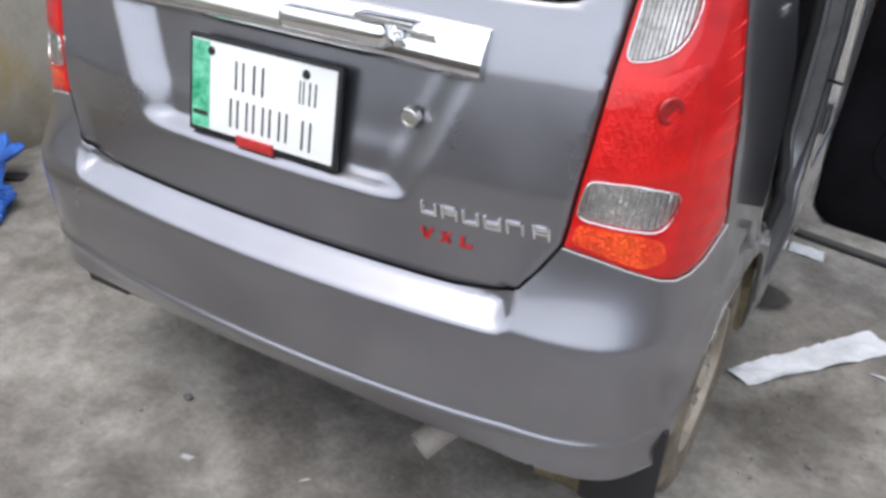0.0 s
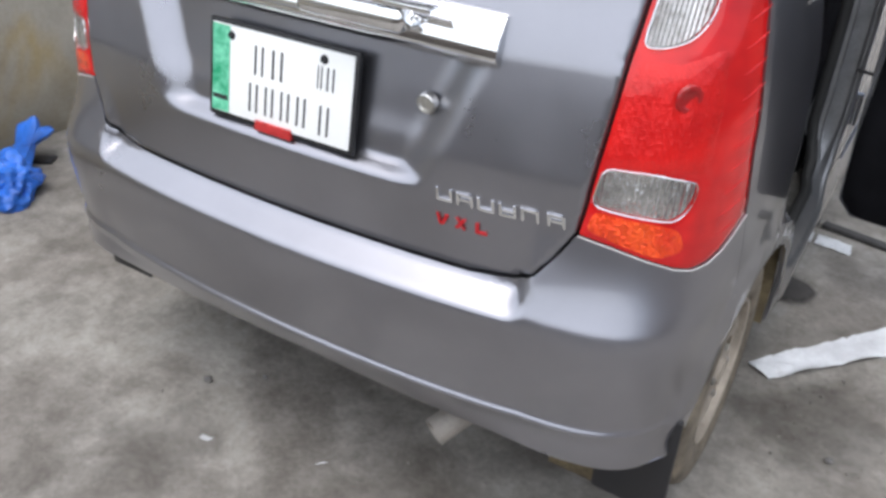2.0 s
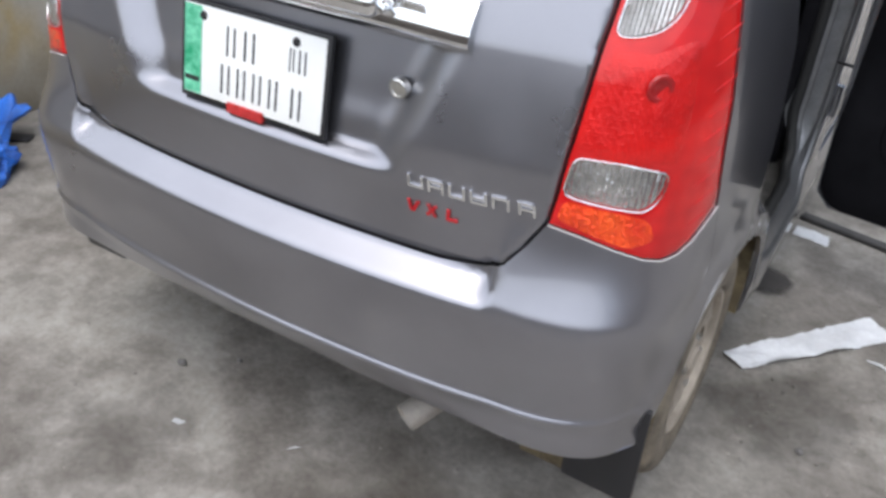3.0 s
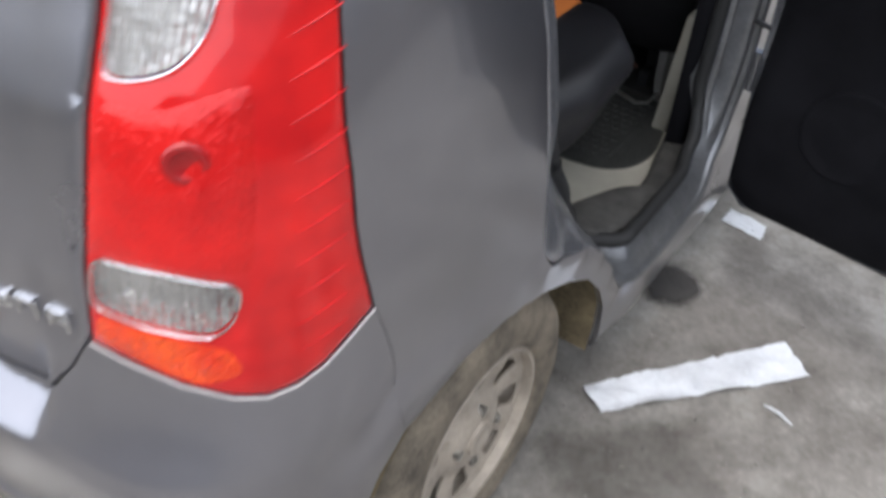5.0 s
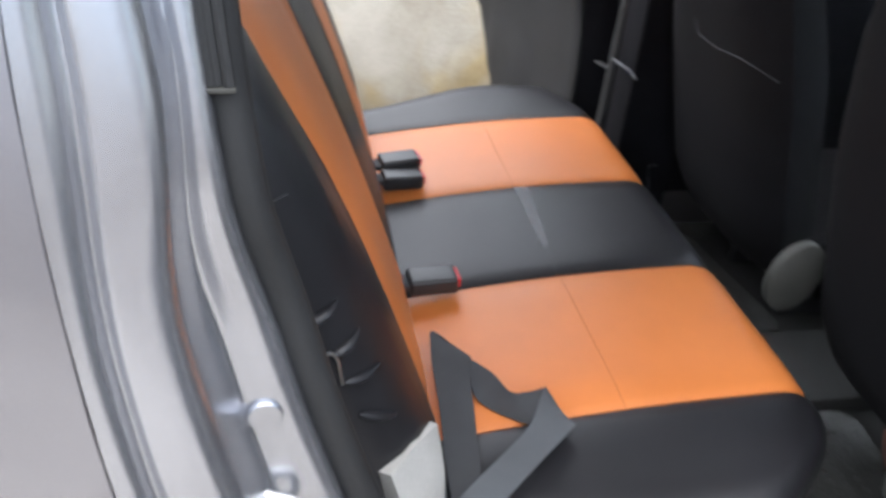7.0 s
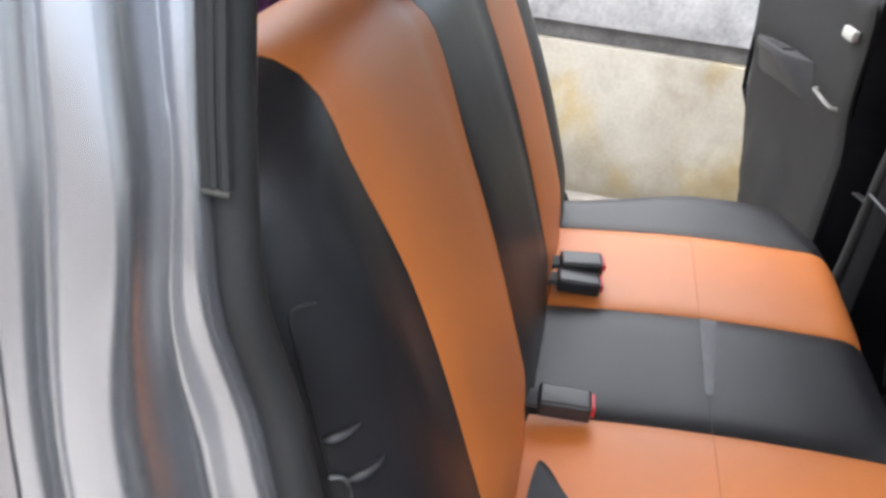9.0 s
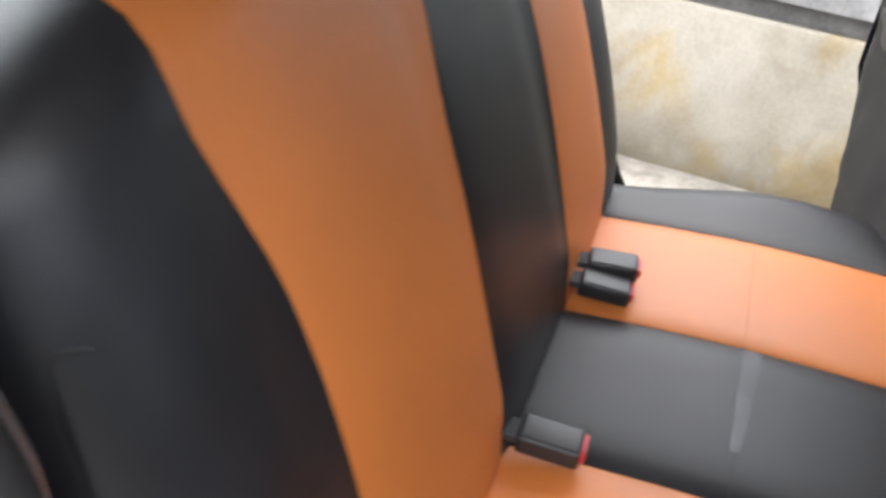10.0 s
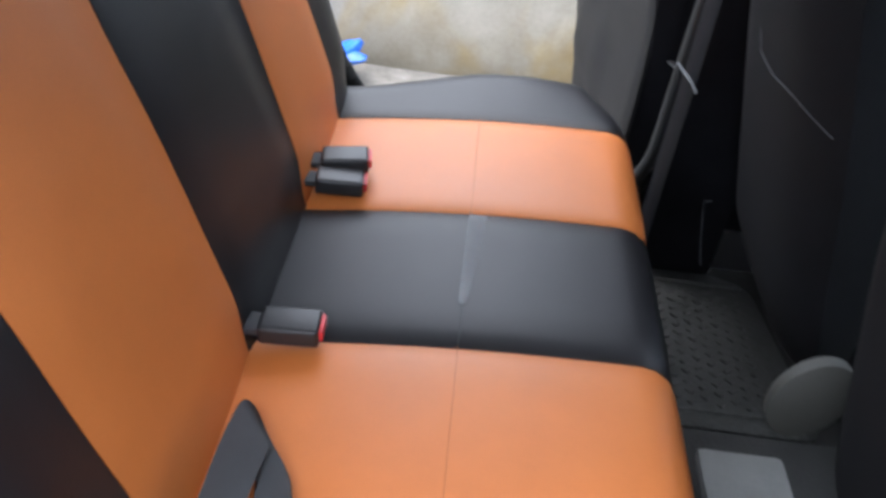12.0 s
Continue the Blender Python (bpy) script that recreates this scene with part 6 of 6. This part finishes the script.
# purple cloth over the luggage
def heap(name, label, cat, mat_, cx, cy, rx, ry, z0, h, seed, kink=0.25):
    bm = bmesh.new()
    bmesh.ops.create_icosphere(bm, subdivisions=5, radius=1)
    for v in bm.verts:
        p = v.co.copy()
        k = 1 + kink * noise.noise(p * 1.7 + Vector((seed, 0, 0))) + kink * 0.5 * noise.noise(p * 4.3 + Vector((0, seed, 0))) + 0.05 * noise.noise(p * 11)
        v.co = Vector((cx + p.x * rx * k, cy + p.y * ry * k, z0 + max(0.0, (p.z + 0.35) / 1.35) * h * k))
    return tagged(mesh_ob(name, bm, mat_), label, cat)


heap("folded_cloth", "purple patterned cloth heaped on the luggage floor", "cloth", purple_cloth, -0.05, 0.44, 0.48, 0.20, 0.519, 0.68, 3.0, 0.14)

# ---- things on the ground ----
def crumpled(name, label, cat, mat_, corners, nx, ny, amp, seed, z=0.004):
    bm = bmesh.new()
    a, b, c, d = [Vector((*p, 0)) for p in corners]
    rows = []
    for i in range(nx + 1):
        row = []
        for j in range(ny + 1):
            u, v = i / nx, j / ny
            p = (a * (1 - u) + b * u) * (1 - v) + (d * (1 - u) + c * u) * v
            edge = 0.008 * noise.noise(Vector((u * 9, v * 3, seed)))
            p = p + Vector((edge, edge, 0))
            hgt = amp * abs(noise.noise(Vector((u * 8, v * 2.5, seed)))) + amp * 0.5 * abs(noise.noise(Vector((u * 22, v * 7, seed + 4))))
            row.append(p + Vector((0, 0, z + hgt)))
        rows.append(row)
    up_ = [[bm.verts.new(p) for p in r] for r in rows]
    dn = [[bm.verts.new(p - Vector((0, 0, 0.0012))) for p in r] for r in rows]
    for i in range(nx):
        for j in range(ny):
            bm.faces.new((up_[i][j], up_[i + 1][j], up_[i + 1][j + 1], up_[i][j + 1]))
            bm.faces.new((dn[i][j], dn[i][j + 1], dn[i + 1][j + 1], dn[i + 1][j]))
    bmesh.ops.recalc_face_normals(bm, faces=bm.faces)
    return tagged(mesh_ob(name, bm, mat_), label, cat)


crumpled("paper_strip", "crumpled white paper strip lying on the concrete", "paper", paper, [(0.724, 1.069), (1.033, 1.477), (1.108, 1.401), (0.790, 1.031)], 36, 8, 0.016, 1.3)
crumpled("paper_scrap", "small torn white paper scrap on the concrete", "paper", paper, [(0.740, 1.83), (0.740, 1.90), (0.845, 1.88), (0.855, 1.815)], 8, 10, 0.012, 5.1)

bag = heap("plastic_bag", "crumpled bright blue plastic bag on the yard floor", "bag", blue_bag, -1.665, 0.505, 0.135, 0.12, -0.004, 0.12, 7.0, 0.4)
bm = bmesh.new()
for dx, dy, dz in ((-0.02, 0.04, 0.05), (0.03, 0.07, 0.01), (-0.05, 0.01, 0.03)):
    tube(bm, [(-1.70, 0.58, 0.05), (-1.75, 0.65, 0.06), (-1.79, 0.70, 0.08), (-1.81 + dx * 0.6, 0.73 + dy * 0.6, 0.09 + dz * 0.5), (-1.82 + dx, 0.74 + dy, 0.09 + dz)], [0.06, 0.045, 0.038, 0.034, 0.016], 8, flat=0.6)
for v in bm.verts:
    v.co += Vector((noise.noise(v.co * 40), noise.noise(v.co * 40 + Vector((5, 0, 0))), noise.noise(v.co * 40 + Vector((0, 5, 0))))) * 0.013
part("bag_handle", bm, blue_bag, bag)

bm = bmesh.new()
box(bm, (-0.05, -0.028, 0.0), (0.05, 0.028, 0.012), 0.004, pose(-1.775, 0.735, 0.001, 0, 0, 30))
tagged(mesh_ob("flat_case", bm, black_plastic), "flat black plastic case lying by the wall", "case")

# stains: dark in the middle, thinning out unevenly
def stain(name, label, colour, x, y, r, strength, wobble):
    bm = bmesh.new()
    n = 20
    og = [[bm.verts.new((r * 1.4 * (2 * i / n - 1), r * 1.4 * (2 * j / n - 1), 0.0)) for j in range(n + 1)] for i in range(n + 1)]
    for i in range(n):
        for j in range(n):
            bm.faces.new((og[i][j], og[i + 1][j], og[i + 1][j + 1], og[i][j + 1]))
    m = material(name, colour, rough=0.75, var=0.3, scale=18, fine=80, bump=0.4)
    nd, lk = m.node_tree.nodes, m.node_tree.links
    ln = nd.new("ShaderNodeVectorMath")
    ln.operation = "LENGTH"
    lk.new(nd["Texture Coordinate"].outputs["Object"], ln.inputs[0])
    wob = nd.new("ShaderNodeTexNoise")
    wob.inputs["Scale"].default_value, wob.inputs["Detail"].default_value = 1.5 / r, 8
    lk.new(nd["Texture Coordinate"].outputs["Object"], wob.inputs["Vector"])
    mad = nd.new("ShaderNodeMath")
    mad.operation = "MULTIPLY_ADD"
    mad.inputs[1].default_value = wobble * r
    lk.new(wob.outputs["Fac"], mad.inputs[0])
    lk.new(ln.outputs["Value"], mad.inputs[2])
    rng = nd.new("ShaderNodeMapRange")
    rng.inputs["From Min"].default_value, rng.inputs["From Max"].default_value = r * (0.62 + wobble * 0.5), r * (1.0 + wobble * 0.5)
    rng.inputs["To Min"].default_value, rng.inputs["To Max"].default_value = strength, 0.0
    lk.new(mad.outputs[0], rng.inputs["Value"])
    lk.new(rng.outputs[0], nd["Principled BSDF"].inputs["Alpha"])
    ob = tagged(mesh_ob(name, bm, m), label, "stain", kind="stuff")
    ob.location = (x, y, 0.0075)


stain("oil_patch", "dark oily patch on the concrete", (0.05, 0.046, 0.042), 0.738, 1.495, 0.088, 0.9, 0.9)
stain("damp_patch", "damp gritty patch on the concrete beside the wheel", (0.085, 0.078, 0.068), 0.93, 0.93, 0.19, 0.32, 1.8)
stain("dirt_patch", "brownish trodden dirt under the exhaust pipe", (0.10, 0.085, 0.066), 0.36, 0.10, 0.24, 0.30, 1.8)
stain("dirt_patch", "dull grey smear on the worn concrete", (0.11, 0.10, 0.088), -0.30, 0.02, 0.16, 0.22, 1.8)

bm = bmesh.new()
tube(bm, [(1.057, 1.264, 0.006), (1.09, 1.258, 0.010), (1.123, 1.246, 0.006)], [0.002, 0.004, 0.002], 6)
tagged(mesh_ob("twig", bm, paper), "short pale split twig on the concrete", "twig")

crumpled("paper_scrap", "tiny white paper scrap on the concrete", "paper", paper, [(-0.250, 0.060), (-0.246, 0.074), (-0.222, 0.078), (-0.226, 0.064)], 5, 3, 0.006, 2.2)
bm = bmesh.new()
tube(bm, [(0.022, 0.146, 0.006), (0.031, 0.158, 0.007), (0.040, 0.166, 0.006)], [0.0006, 0.0016, 0.0006], 6)
tagged(mesh_ob("twig", bm, paper), "thin pale sliver lying on the concrete", "twig")
for x, y, r in ((-0.377, 0.212, 0.010), (0.976, 0.812, 0.008), (-0.27, 0.30, 0.006)):
    bm = bmesh.new()
    bmesh.ops.create_icosphere(bm, subdivisions=2, radius=r)
    for v in bm.verts:
        v.co = v.co * (1 + 0.35 * noise.noise(v.co / r + Vector((x * 9, 0, 0))))
        v.co = Vector((x + v.co.x * 1.2, y + v.co.y, 0.003 + (v.co.z + r) * 0.7))
    tagged(mesh_ob("pebble", bm, dark_cement), "small dark pebble on the concrete", "pebble", "pebbles")
bm = bmesh.new()
box(bm, (0.0, 0.0, 0.0), (0.445, 0.040, 0.015), 0.006, Matrix.Translation((0.735, 1.957, 0.003)) @ Matrix.Rotation(radians(-11), 4, "Z"), 3)
for v in bm.verts:
    v.co.y += 0.012 * noise.noise(Vector((v.co.x * 6, 0, 0)))
tagged(mesh_ob("flat_bar", bm, bar_dark), "dark dusty flat bar lying on the concrete under the door", "bar")

# grit and pebbles
random.seed(11)
bm = bmesh.new()
for k in range(330):
    if k < 210:
        x, y = random.uniform(-1.6, 2.0), random.uniform(-0.5, 1.9)
    else:
        x, y = random.gauss(0.92, 0.14), random.gauss(0.95, 0.18)
    r = random.choice((0.0015, 0.002, 0.002, 0.003, 0.005))
    mk = bmesh.ops.create_icosphere(bm, subdivisions=1, radius=r)["verts"]
    for v in mk:
        v.co = Vector((v.co.x * random.uniform(0.7, 1.4), v.co.y * random.uniform(0.7, 1.4), v.co.z * 0.7)) + Vector((x, y, 0.003 + r * 0.3))
grit = material("grit", (0.22, 0.205, 0.185), rough=0.95, var=0.8, scale=60, fine=300, bump=0.3)
tagged(mesh_ob("grit", bm, grit), "loose grit and small pebbles on the concrete", "grit", kind="stuff")
